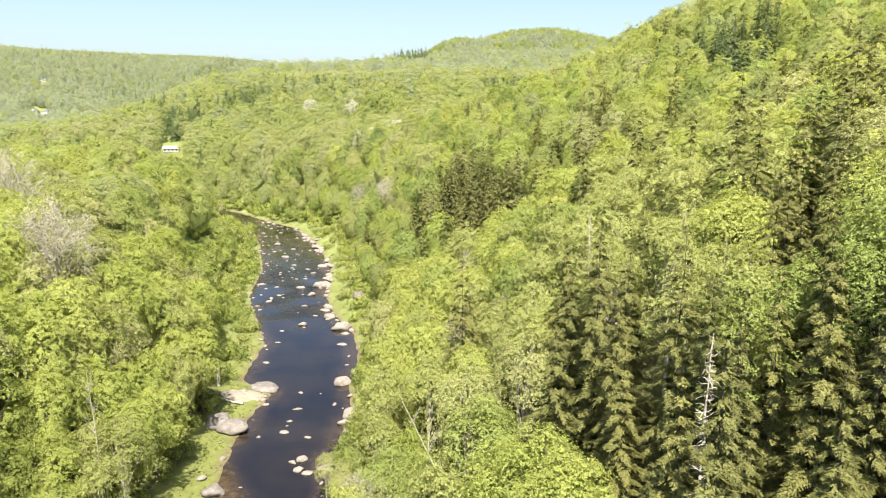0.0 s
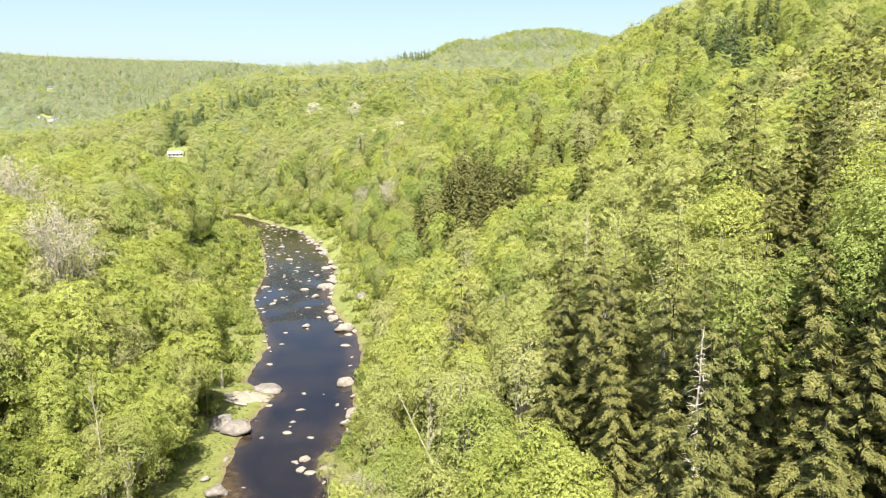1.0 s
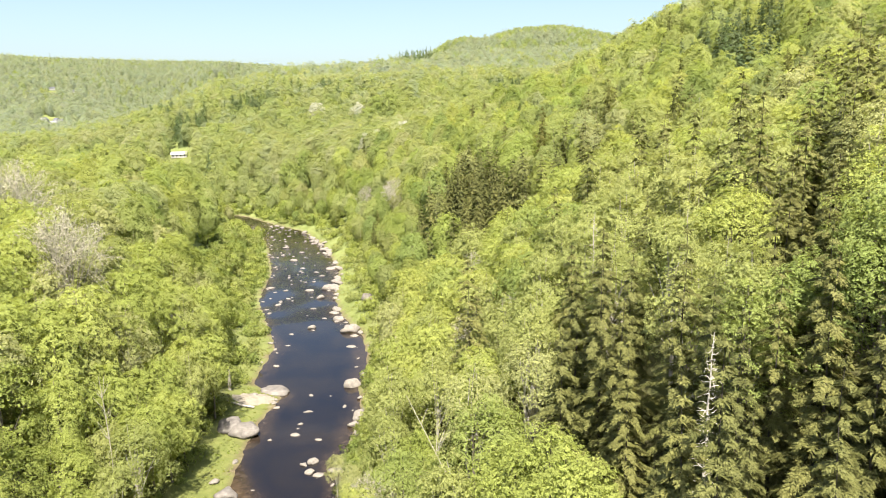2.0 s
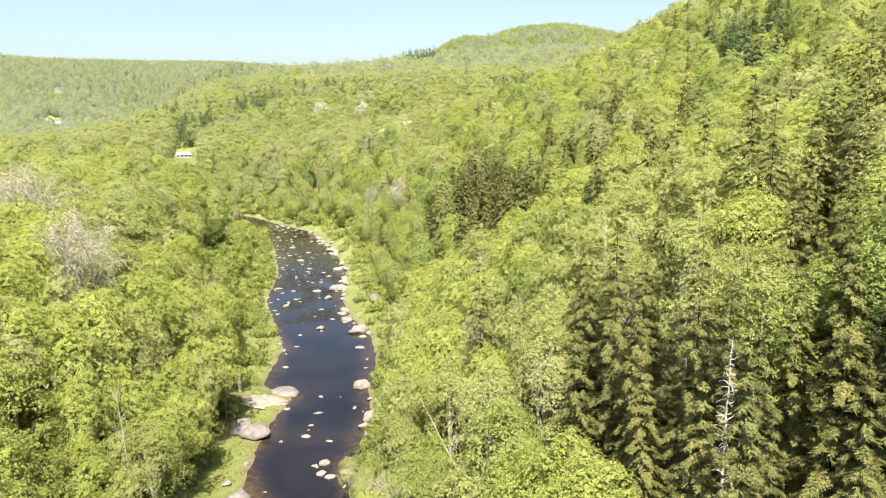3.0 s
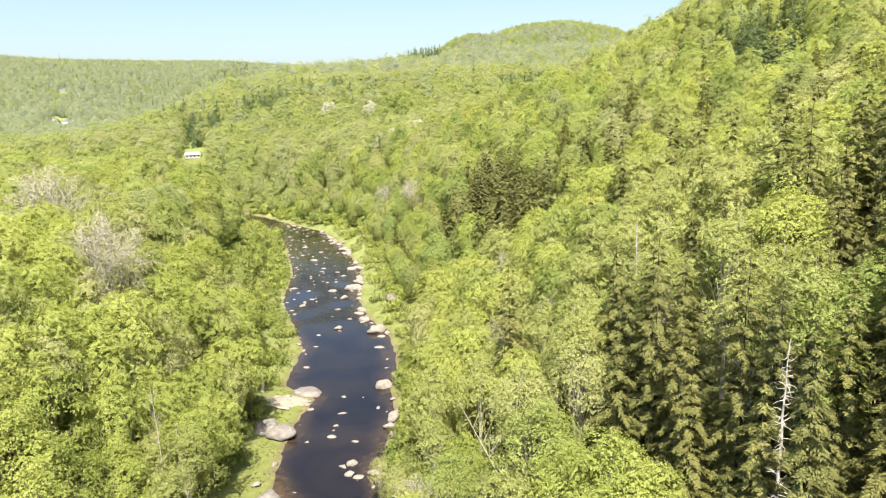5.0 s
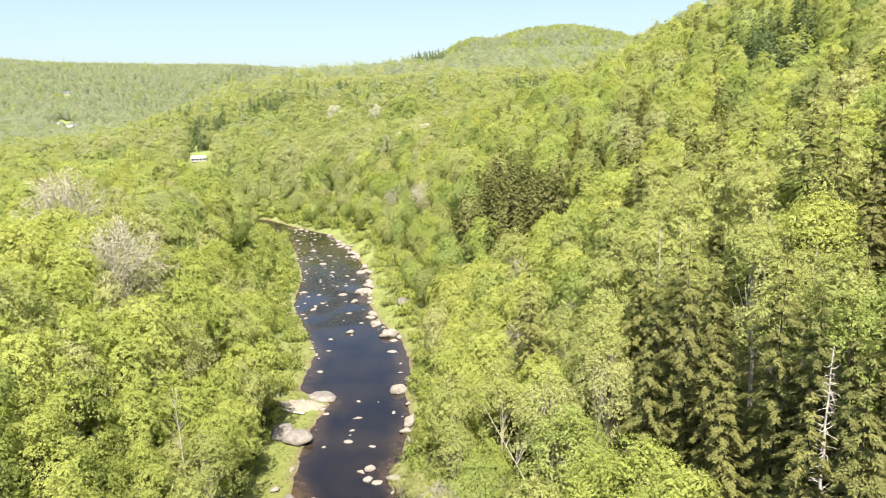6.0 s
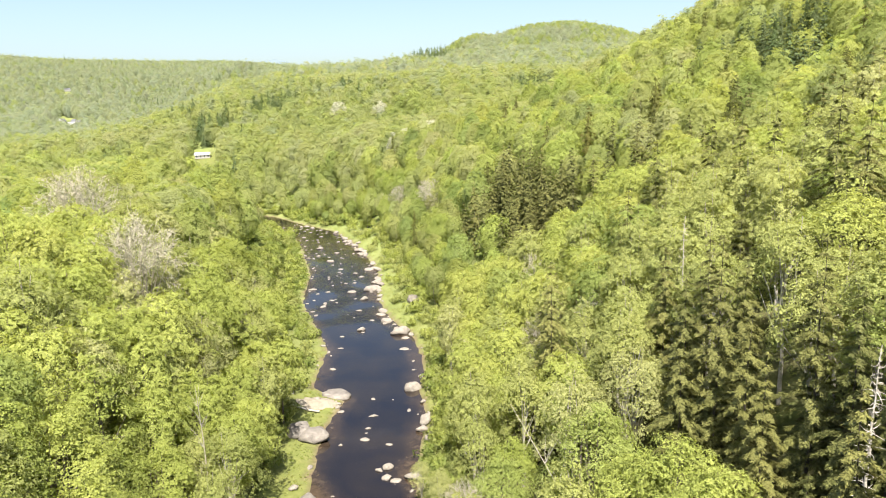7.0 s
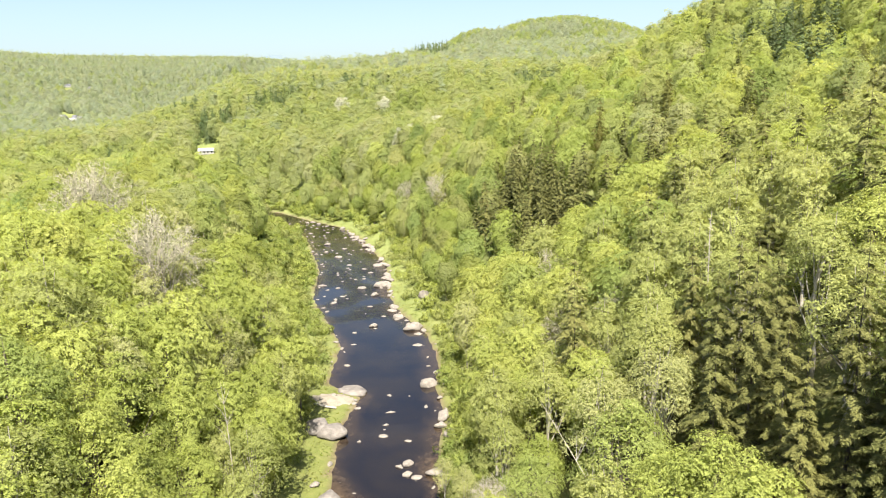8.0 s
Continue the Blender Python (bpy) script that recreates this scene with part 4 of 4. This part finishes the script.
for row in ((-46.0, 233.0, 3.0, 2.0, 1.3, 15, 5), (-49.3, 230.7, 1.6, 1.2, 0.8, 35, 6), (-22.9, 162.4, 3.0, 2.5, 2.9, 0, 0), (-22.6, 133.7, 3.0, 1.6, 0.8, 0, 2),
            (-17.1, 107.2, 1.2, 1.0, 0.7, 20, 3), (-18.3, 118.7, 1.2, 1.0, 0.8, 50, 4), (-16.6, 83.2, 3.4, 2.0, 1.4, -10, 1), (-19.4, 82.6, 1.7, 1.3, 0.9, 20, 5),
            (-25.6, 146.6, 2.0, 1.6, 1.2, 80, 6), (-23.0, 140.6, 2.2, 1.5, 0.9, 15, 4), (-50.0, 247.0, 2.4, 1.8, 1.0, 45, 1)):
    boulder(*row, True, PALE)
MID = "rounded pale stone standing out of the shallow river"
for row in ((-20.9, 86.0, 1.7, 1.5, 1.0, 40, 0), (-22.0, 85.2, 1.4, 0.9, 0.7, -30, 3), (-20.7, 83.2, 1.6, 1.2, 0.9, 25, 4), (-25.3, 94.2, 1.9, 0.9, 0.6, 0, 2),
            (-25.4, 97.9, 1.0, 0.7, 0.5, 0, 1), (-25.2, 102.3, 1.8, 0.6, 0.5, 5, 6), (-21.4, 92.6, 1.2, 0.7, 0.5, 0, 5), (-28.8, 92.6, 0.8, 0.7, 0.5, 0, 3),
            (-33.8, 146.5, 2.0, 1.4, 1.2, 10, 1), (-37.4, 142.2, 1.4, 0.7, 0.5, 0, 2), (-36.4, 134.7, 1.5, 0.5, 0.4, 0, 4), (-53.4, 183.1, 2.8, 1.2, 0.7, 0, 6)):
    boulder(*row, True, MID, "river_boulder", -0.15)
for row in ((-55.2, 219.4, 2.8, 1.6, 1.0, 0, 0), (-63.3, 240.9, 2.6, 1.6, 1.2, 10, 1), (-49.5, 207.5, 2.2, 1.0, 0.6, 0, 2), (-63.9, 224.8, 1.6, 1.2, 0.7, 0, 3),
            (-60.9, 227.7, 1.8, 1.0, 0.8, 0, 4), (-43.9, 201.3, 1.6, 1.0, 0.8, 20, 5), (-41.4, 196.8, 1.9, 1.0, 0.7, 0, 6), (-41.4, 179.6, 2.6, 1.8, 0.9, 15, 0),
            (-36.7, 161.8, 1.7, 0.8, 0.6, 0, 1), (-32.2, 153.7, 1.6, 0.7, 0.5, 0, 2), (-89.8, 274.9, 3.6, 1.6, 0.8, 0, 3), (-83.2, 280.6, 3.4, 1.6, 0.7, 0, 5)):
    boulder(*row, True, MID, "river_boulder", -0.15)

stones_rng = np.random.default_rng(21)
for i in range(34):  # rubble along the foot of the steep bank
    y = float(stones_rng.uniform(140, 292))
    j = int(np.searchsorted(RIVER[:, 1], y))
    k = (y - RIVER[j - 1, 1]) / (RIVER[j, 1] - RIVER[j - 1, 1])
    cx, _, w = RIVER[j - 1] + (RIVER[j] - RIVER[j - 1]) * k
    size = float(stones_rng.uniform(1.1, 2.7))
    boulder(float(cx + w * 0.5 + stones_rng.uniform(-1.2, 1.0)), y, size * 1.3, size * 0.9, size * 0.65, float(stones_rng.uniform(0, 180)), i, True, PALE)
made = 0
while made < 215:
    y = float(stones_rng.uniform(74, 300) if made % 3 else stones_rng.uniform(165, 285))
    i = int(np.searchsorted(RIVER[:, 1], y))
    k = (y - RIVER[i - 1, 1]) / (RIVER[i, 1] - RIVER[i - 1, 1])
    cx, _, w = RIVER[i - 1] + (RIVER[i] - RIVER[i - 1]) * k
    edge = stones_rng.random() < (0.45 if y > 160 else 0.7)
    x = cx + (w * stones_rng.uniform(0.40, 0.56) * (1 if stones_rng.random() < 0.65 else -1) if edge else w * stones_rng.uniform(-0.4, 0.4))
    if not edge and 108 < y < 150 and stones_rng.random() < 0.9:
        continue
    size = float(stones_rng.lognormal(-0.55, 0.4)) * (1.0 + 0.4 * (y > 150))
    d, _s = river_distance(x, y)
    z = -0.08 if d < 0 else float(land(x, y))
    st = new("river_stone", PEBBLES[made % 6])
    st.matrix_basis = pose(x, y, z + size * 0.06, 0, 0, float(stones_rng.uniform(0, 360))) @ Matrix.Diagonal((size * 1.25, size * 0.8, size * 0.75, 1))
    tagged(st, "small pale river stone lying at the water's edge" if edge else "small pale river stone in the shallows", "stone", "river stones")
    made += 1

# ---- fallen log, stump, dead trees ----
def wooden(name, pieces, mat, label, category, at=(0, 0, 0)):
    v, f = join(pieces)
    me = mesh_of(name, v, f, [mat])
    me.polygons.foreach_set("use_smooth", np.ones(len(f), bool))
    ob = new(name, me)
    ob.location = at
    return tagged(ob, label, category)


wood_rng = np.random.default_rng(3)
log = new("fallen_log")
log.location = (-37.8, 102.7, 0.4)
tagged(log, "bleached fallen log lying across the river bank", "log")
lv, lf = tube([(-4.4, 0.3, 3.3), (-2.2, 0.1, 2.25), (0, 0, 1.3), (1.9, -0.15, 0.75), (3.7, -0.1, 0.42)], (0.09, 0.13, 0.16, 0.18, 0.19), 8)
lo = new("log_trunk", mesh_of("log_trunk", lv, lf, [pale_bark]))
lo.parent = log
for e in ((-4.6, 1.2, 3.9), (-4.9, -0.8, 3.6), (0.9, 0.5, 1.7)):
    bv, bf = tube(limb_path(wood_rng, np.array((e[0] * 0.6, 0.1, 2.5 if e[0] < 0 else 1.05)), np.array(e), 0.1, 4), (0.07, 0.05, 0.03, 0.012), 5)
    br = new("log_branch", mesh_of("log_branch", bv, bf, [pale_bark]))
    br.parent = log
wooden("tree_stump", [tube([(0, 0, -0.3), (0.05, 0, 1.6), (0.1, 0.1, 3.2), (0.12, 0.1, 4.3)], (0.32, 0.26, 0.2, 0.10), 8)], pale_bark,
       "broken grey dead trunk standing on the bank", "stump", (-40.2, 108.8, float(land(-40.2, 108.8))))


def snag(x, y, height, name, label, lean=0.0, turn=0.0, seed=1, count=58, reach=1.9, parts="branch", mat=None):
    rng = np.random.default_rng(seed)
    root = new(name)
    root.matrix_basis = pose(x, y, float(land(x, y)) - 0.2, lean, 0, turn)
    tagged(root, label, "dead tree")
    z = np.linspace(0, 1, 12)
    path = np.stack([rng.normal(size=12) * 0.05, rng.normal(size=12) * 0.05, z * height], 1)
    tv, tf = tube(path, 0.15 * (1 - z) + 0.025, 7)
    tr = new("trunk", mesh_of("trunk", tv, tf, [mat or pale_bark]))
    tr.parent = root
    for i in range(count):
        h = rng.uniform(0.25, 0.98)
        a = rng.uniform(0, 6.28)
        r = reach * (1.1 - h * 0.8) * rng.uniform(0.3, 1.0)
        s = np.array((0, 0, h * height))
        e = s + np.array((np.cos(a) * r, np.sin(a) * r, rng.normal() * 0.25 - 0.05 * r))
        bv, bf = tube(limb_path(rng, s, e, 0.10, 4), np.linspace(0.035, 0.008, 4), 4)
        b = new(parts, mesh_of(parts, bv, bf, [mat or pale_bark]))
        b.parent = root
    return root


def dead_birch(x, y, height, lean, turn, seed, label, bend=None):
    rng = np.random.default_rng(seed)
    root = new("dead_birch")
    root.matrix_basis = pose(x, y, float(land(x, y)) - 0.2, lean, 0, turn)
    tagged(root, label, "dead tree")
    z = np.linspace(0, 1, 9)
    path = np.stack([np.sin(z * 3) * 0.25, np.cos(z * 2) * 0.2, z * height], 1)
    if bend:  # the upper half leans over
        over = np.clip(z - 0.42, 0, 1)[:, None]
        path = path + over * np.array(bend)
    tv, tf = tube(path, (0.045 if bend else 0.075) * (1 - z) + 0.02, 7)
    tr = new("trunk", mesh_of("trunk", tv, tf, [grey_bark]))
    tr.parent = root
    for i in range(26):
        h = rng.uniform(0.35, 0.98)
        a = rng.uniform(0, 6.28)
        s = path[int(h * 8)]
        e = s + np.array((np.cos(a) * 0.7, np.sin(a) * 0.7, 1.4)) * rng.uniform(0.5, 1.9)
        bv, bf = tube(limb_path(rng, s, e, 0.15, 5), np.linspace(0.026, 0.007, 5), 4)
        b = new("branch", mesh_of("branch", bv, bf, [pale_bark]))
        b.parent = root
    return root


snag(15.6, 38.9, 18.4, "dead_spruce", "tall bleached dead spruce with short bare branches", seed=4, count=120, reach=1.7)
dead_birch(1.2, 52.4, 15.5, 0, 0, 5, "leaning white dead birch among green trees", (-11.0, 14.3, 2.0))
snag(16.0, 76.5, 19.5, "dead_spruce", "weathered dead spruce with bare grey branches", seed=9, count=70, reach=1.4)
dead_birch(-38.0, 65.4, 19.5, 0, 0, 8, "slender pale birch trunk standing above the canopy")

# ---- shrubs and grass on the banks ----
shrub_rng = np.random.default_rng(12)
SHRUBS = {}
for kind in ("bright", "olive", "green"):
    for i in range(3):
        v, f, soft = bush(np.random.default_rng(60 + i), 300, 0.46, 1.5)
        SHRUBS[kind, i] = mesh_of("shrub", v, f, [leaf_mats[kind]], normals=soft)
made = 0
while made < 120:
    y = float(shrub_rng.uniform(72, 130))
    i = int(np.searchsorted(RIVER[:, 1], y))
    k = (y - RIVER[i - 1, 1]) / (RIVER[i, 1] - RIVER[i - 1, 1])
    cx, _, w = RIVER[i - 1] + (RIVER[i] - RIVER[i - 1]) * k
    right = shrub_rng.random() < 0.65
    away = shrub_rng.uniform(1.2, 8.0) if right else shrub_rng.uniform(4.8, 9.5)
    x = float(cx + (w / 2 + away) * (1 if right else -1))
    if (x + 36) ** 2 + (y - 107) ** 2 < 36 or (x + 34) ** 2 + (y - 94) ** 2 < 25:
        continue
    kind = ("bright", "bright", "olive", "green")[int(shrub_rng.integers(0, 4))]
    sh = new("shrub", SHRUBS[kind, made % 3])
    sh.matrix_basis = pose(x, y, float(land(x, y)) - 0.05, 0, 0, float(shrub_rng.uniform(0, 360))) @ Matrix.Scale(float(shrub_rng.uniform(0.5, 1.25)), 4)
    tagged(sh, "low leafy green shrub on the river bank", "shrub", "bank shrubs")
    made += 1

for i in range(310):  # willow thickets between the water and the woods
    y = float(shrub_rng.uniform(118, 290) if i % 6 else shrub_rng.uniform(285, 340))
    j = int(np.searchsorted(RIVER[:, 1], y))
    k = (y - RIVER[j - 1, 1]) / (RIVER[j, 1] - RIVER[j - 1, 1])
    cx, _, w = RIVER[j - 1] + (RIVER[j] - RIVER[j - 1]) * k
    right = i % 5 < 3
    away = shrub_rng.uniform(2.5, 17) if right else shrub_rng.uniform(3.5, 14.5)
    x = float(cx + (w / 2 + away) * (1 if right else -1))
    d, _s = river_distance(x, y)
    if d < 2.0:
        continue
    sh = new("willow_shrub", SHRUBS[("bright", "bright", "olive")[i % 3], int(shrub_rng.integers(0, 3))])
    sh.matrix_basis = pose(x, y, float(land(x, y)) - 0.1, 0, 0, float(shrub_rng.uniform(0, 360))) @ Matrix.Scale(float(shrub_rng.uniform(0.9, 1.5) * (0.8 + min(float(d), 14) * 0.06)), 4)
    tagged(sh, "bright green willow shrub in the thicket along the bank", "shrub", "willow thicket")

# saplings and brush under the trees, a dense low layer
n = 620
ux, uy = shrub_rng.uniform(-110, 30, n), shrub_rng.uniform(46, 175, n)
ud, us = river_distance(ux, uy)
keep = (ud > np.where(us < 0, 9, 6)) & (np.abs(ux + 5) < 0.70 * uy + 12) & ((us < 0) | (ux < 0.1 * uy))
ux, uy = ux[keep], uy[keep]
bx, by = shrub_rng.uniform(-175, -48, 1000), shrub_rng.uniform(280, 372, 1000)  # round the bend
bx, by = np.append(bx, shrub_rng.uniform(-20, -4, 700)), np.append(by, shrub_rng.uniform(70, 132, 700))  # steep bank's foot
bd, _ = river_distance(bx, by)
bx, by = np.append(bx, shrub_rng.uniform(-100, -36, 2600)), np.append(by, shrub_rng.uniform(112, 268, 2600))  # low bank
bd, bs = river_distance(bx, by)
low = (bs < 0) & (by < 270) & (bd > 1.2) & (bd < np.where(by > 138, 17, 7)) & ((by > 138) | ((by > 113) & (by < 124))) & (bx < -20)
close = low | ((bx > -20) | (by > 280)) & (bd > 1.5) & (bd < np.where(by > 200, 24, 5.5)) & (np.hypot(bx + 16.5, by - 96) > 4.5)
ux, uy = np.append(ux, bx[close]), np.append(uy, by[close])
uv, uf, ut, un, used = [], [], [], [], 0
for x, y in zip(ux, uy):
    v, f, soft = bush(shrub_rng, 130, 0.62, 1.5)
    un.append(soft)
    v = v * shrub_rng.uniform(1.2, 2.3) * (0.55 if y < 132 and -20 < x < -4 else 0.5 if y > 112 and x > -96 and abs(float(river_distance(x, y)[0])) < 10 and y < 264 else 1.0) + (x, y, float(land(x, y)) - 0.1)
    c = np.array(LEAF[("bright", "olive", "green")[int(shrub_rng.integers(0, 3))]][0])
    uv.append(v)
    uf.append(f + used)
    ut.append(np.tile(c, (len(v), 1)))
    used += len(v)
tagged(new("undergrowth", mesh_of("undergrowth", np.vstack(uv), np.vstack(uf), [leaf_far], np.vstack(ut), normals=np.vstack(un))), "saplings and leafy brush under the trees", "brush", kind="stuff")

tuft_n = 9000
ty = shrub_rng.uniform(70, 310, tuft_n)
ti = np.searchsorted(RIVER[:, 1], ty)
tk = ((ty - RIVER[ti - 1, 1]) / (RIVER[ti, 1] - RIVER[ti - 1, 1]))[:, None]
mid = RIVER[ti - 1] + (RIVER[ti] - RIVER[ti - 1]) * tk
tx = mid[:, 0] + (mid[:, 2] / 2 + shrub_rng.uniform(0.4, 8.5, tuft_n)) * np.where(shrub_rng.random(tuft_n) < 0.5, 1, -1)
td, _ = river_distance(tx, ty)
keep = (td > 0.5) & (np.hypot(tx + 35.5, ty - 106) > 2.8)
tp = np.stack([tx, ty, land(tx, ty) + 0.03], 1)[keep]
n = len(tp)
gv, gf = sprays(shrub_rng, tp, shrub_rng.normal(size=(n, 3)) * (0.3, 0.3, 0.3) + (0, -0.2, 1.4), 0.5, 0.3, np.tile((0.0, 0.0, 1.0), (n, 1)) + shrub_rng.normal(size=(n, 3)) * 0.3)
patchy = np.array([noise.noise(Vector((a / 7, b / 7, 0))) for a, b, _ in tp])[:, None]
gt = np.array((0.185, 0.205, 0.06)) + patchy * np.array((0.06, 0.03, 0.03)) + shrub_rng.normal(size=(n, 1)) * 0.02
tagged(new("grass", mesh_of("grass", gv, gf, [leaf_grass], np.repeat(np.clip(gt, 0.01, 1), 3, 0), normals=np.tile((0.0, -0.2, 0.98), (3 * n, 1)))), "fresh yellow-green grass on the river banks", "grass", kind="stuff")

# sandy patch by the log
sx, sy = np.meshgrid(np.linspace(-1, 1, 30), np.linspace(-1, 1, 24))
so = np.hypot(sx, sy)
px, py = -35.3 + sx * 3.4 - sy * 0.6, 106.2 + sy * 2.6 + sx * 0.5
pz = land(px, py) + 0.30 * (1 - so ** 2) + np.array([noise.noise(Vector((a, b, 0))) for a, b in zip(px.ravel(), py.ravel())]).reshape(px.shape) * 0.12
si = np.arange(px.size).reshape(px.shape)
sf = np.stack([si[:-1, :-1], si[:-1, 1:], si[1:, 1:], si[1:, :-1]], -1).reshape(-1, 4)
tagged(new("sand_bar", mesh_of("sand_bar", np.stack([px, py, pz], -1).reshape(-1, 3), sf, [gravel])), "pale sandy gravel patch on the river bank", "sand", kind="structure")

# ---- buildings ----
def box(bm, x0, x1, y0, y1, z0, z1):
    m = Matrix.Translation(((x0 + x1) / 2, (y0 + y1) / 2, (z0 + z1) / 2)) @ Matrix.Diagonal((x1 - x0, y1 - y0, z1 - z0, 1))
    bmesh.ops.create_cube(bm, size=1, matrix=m)


def gable_house(name, x, y, turn, length, width, eaves, rise, roof_mat, label, windows=3, z=None):
    root = new(name)
    root.matrix_basis = pose(x, y, (float(land(x, y)) - 0.3) if z is None else z, 0, 0, turn)
    tagged(root, label, "house")
    bm = bmesh.new()
    h, w = length / 2, width / 2
    vs = [bm.verts.new(p) for p in ((-h, -w, 0), (h, -w, 0), (h, w, 0), (-h, w, 0), (-h, -w, eaves), (h, -w, eaves), (h, w, eaves), (-h, w, eaves),
                                    (-h, 0, eaves + rise), (h, 0, eaves + rise))]
    for q in ((0, 1, 5, 4), (2, 3, 7, 6), (1, 2, 6, 9, 5), (3, 0, 4, 8, 7), (3, 2, 1, 0)):
        bm.faces.new([vs[i] for i in q])
    wall = part("wall", bm, house_wall, root)
    for s in (1, -1):
        bm = bmesh.new()
        o, t = 0.4, 0.18
        a = (w + o) / w
        low = eaves + rise - rise * a
        p = [(-h - o, 0, eaves + rise), (h + o, 0, eaves + rise), (h + o, s * (w + o), low), (-h - o, s * (w + o), low)]
        vs = [bm.verts.new((q[0], q[1], q[2] + k)) for k in (0.02, t) for q in p]
        for q in ((0, 1, 2, 3), (4, 5, 6, 7), (0, 1, 5, 4), (1, 2, 6, 5), (2, 3, 7, 6), (3, 0, 4, 7)):
            bm.faces.new([vs[i] for i in q])
        part("roof", bm, roof_mat, root)
    for i in range(windows):
        for s in (1, -1):
            cx = -h + length * (i + 0.5) / windows
            bm = bmesh.new()
            box(bm, cx - 0.5, cx + 0.5, s * w - 0.03, s * w + 0.05, eaves * 0.4, eaves * 0.4 + 1.3)
            frame_part = part("window", bm, window_paint, root)
            for q in (-0.22, 0.22):
                bm = bmesh.new()
                box(bm, cx + q - 0.19, cx + q + 0.19, s * w - 0.07, s * w + 0.07, eaves * 0.4 + 0.09, eaves * 0.4 + 1.21)
                part("pane", bm, glass_dark, frame_part, "dark window glass")
    bm = bmesh.new()
    box(bm, h - 0.04, h + 0.05, -0.55, 0.55, 0.3, min(2.3, eaves))
    part("door", bm, window_paint, root, "plain painted door")
    return root


gable_house("barn", -182, 441, 14, 9.5, 6, 2.3, 1.5, pale_roof, "white barn with a pale metal roof beside a field", 4)
gable_house("shed", -195, 438, 80, 7, 5, 2.6, 1.8, pale_roof, "small white shed with a pale roof", 2)
village_rng = random.Random(4)
for i in range(7):
    u, v = village_rng.uniform(-40, 40), village_rng.uniform(-13, 13)
    hx, hy = -554 + u * 0.45 - v * 0.45, 926 + u * 0.25 + v * 0.9
    gable_house("village_house", hx, hy, village_rng.uniform(0, 180), village_rng.uniform(6, 9), village_rng.uniform(4.5, 6), village_rng.uniform(2.8, 4.2),
                village_rng.uniform(2.4, 3.6), dark_roof if i % 2 else pale_roof, "white village house with a gabled dark roof" if i % 2 else "white village house with a pale roof", 3)
for hx, hy in ((-836, 1414), (-793, 1420), (-784, 1428)):
    gable_house("farmhouse", hx, hy, 25, 11, 8, 4, 3, dark_roof, "distant white farmhouse with a dark roof", 3)

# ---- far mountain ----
# the blue of distance haze is put into the mountain's base colour
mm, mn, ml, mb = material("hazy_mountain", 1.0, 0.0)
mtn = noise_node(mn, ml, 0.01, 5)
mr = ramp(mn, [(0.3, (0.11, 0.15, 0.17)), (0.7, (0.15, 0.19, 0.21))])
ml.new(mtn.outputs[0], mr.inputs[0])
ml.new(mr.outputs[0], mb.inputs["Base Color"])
bx, by = np.meshgrid(np.linspace(-1900, -500, 60), np.linspace(3900, 4650, 20))
bq = np.hypot((bx + 1190) / 330, (by - 4300) / 420)
bz = 372 * np.exp(-bq ** 2 * 0.55) + 12 * np.sin(bx / 67) * np.exp(-bq)
bi = np.arange(bx.size).reshape(bx.shape)
bf = np.stack([bi[:-1, :-1], bi[:-1, 1:], bi[1:, 1:], bi[1:, :-1]], -1).reshape(-1, 4)
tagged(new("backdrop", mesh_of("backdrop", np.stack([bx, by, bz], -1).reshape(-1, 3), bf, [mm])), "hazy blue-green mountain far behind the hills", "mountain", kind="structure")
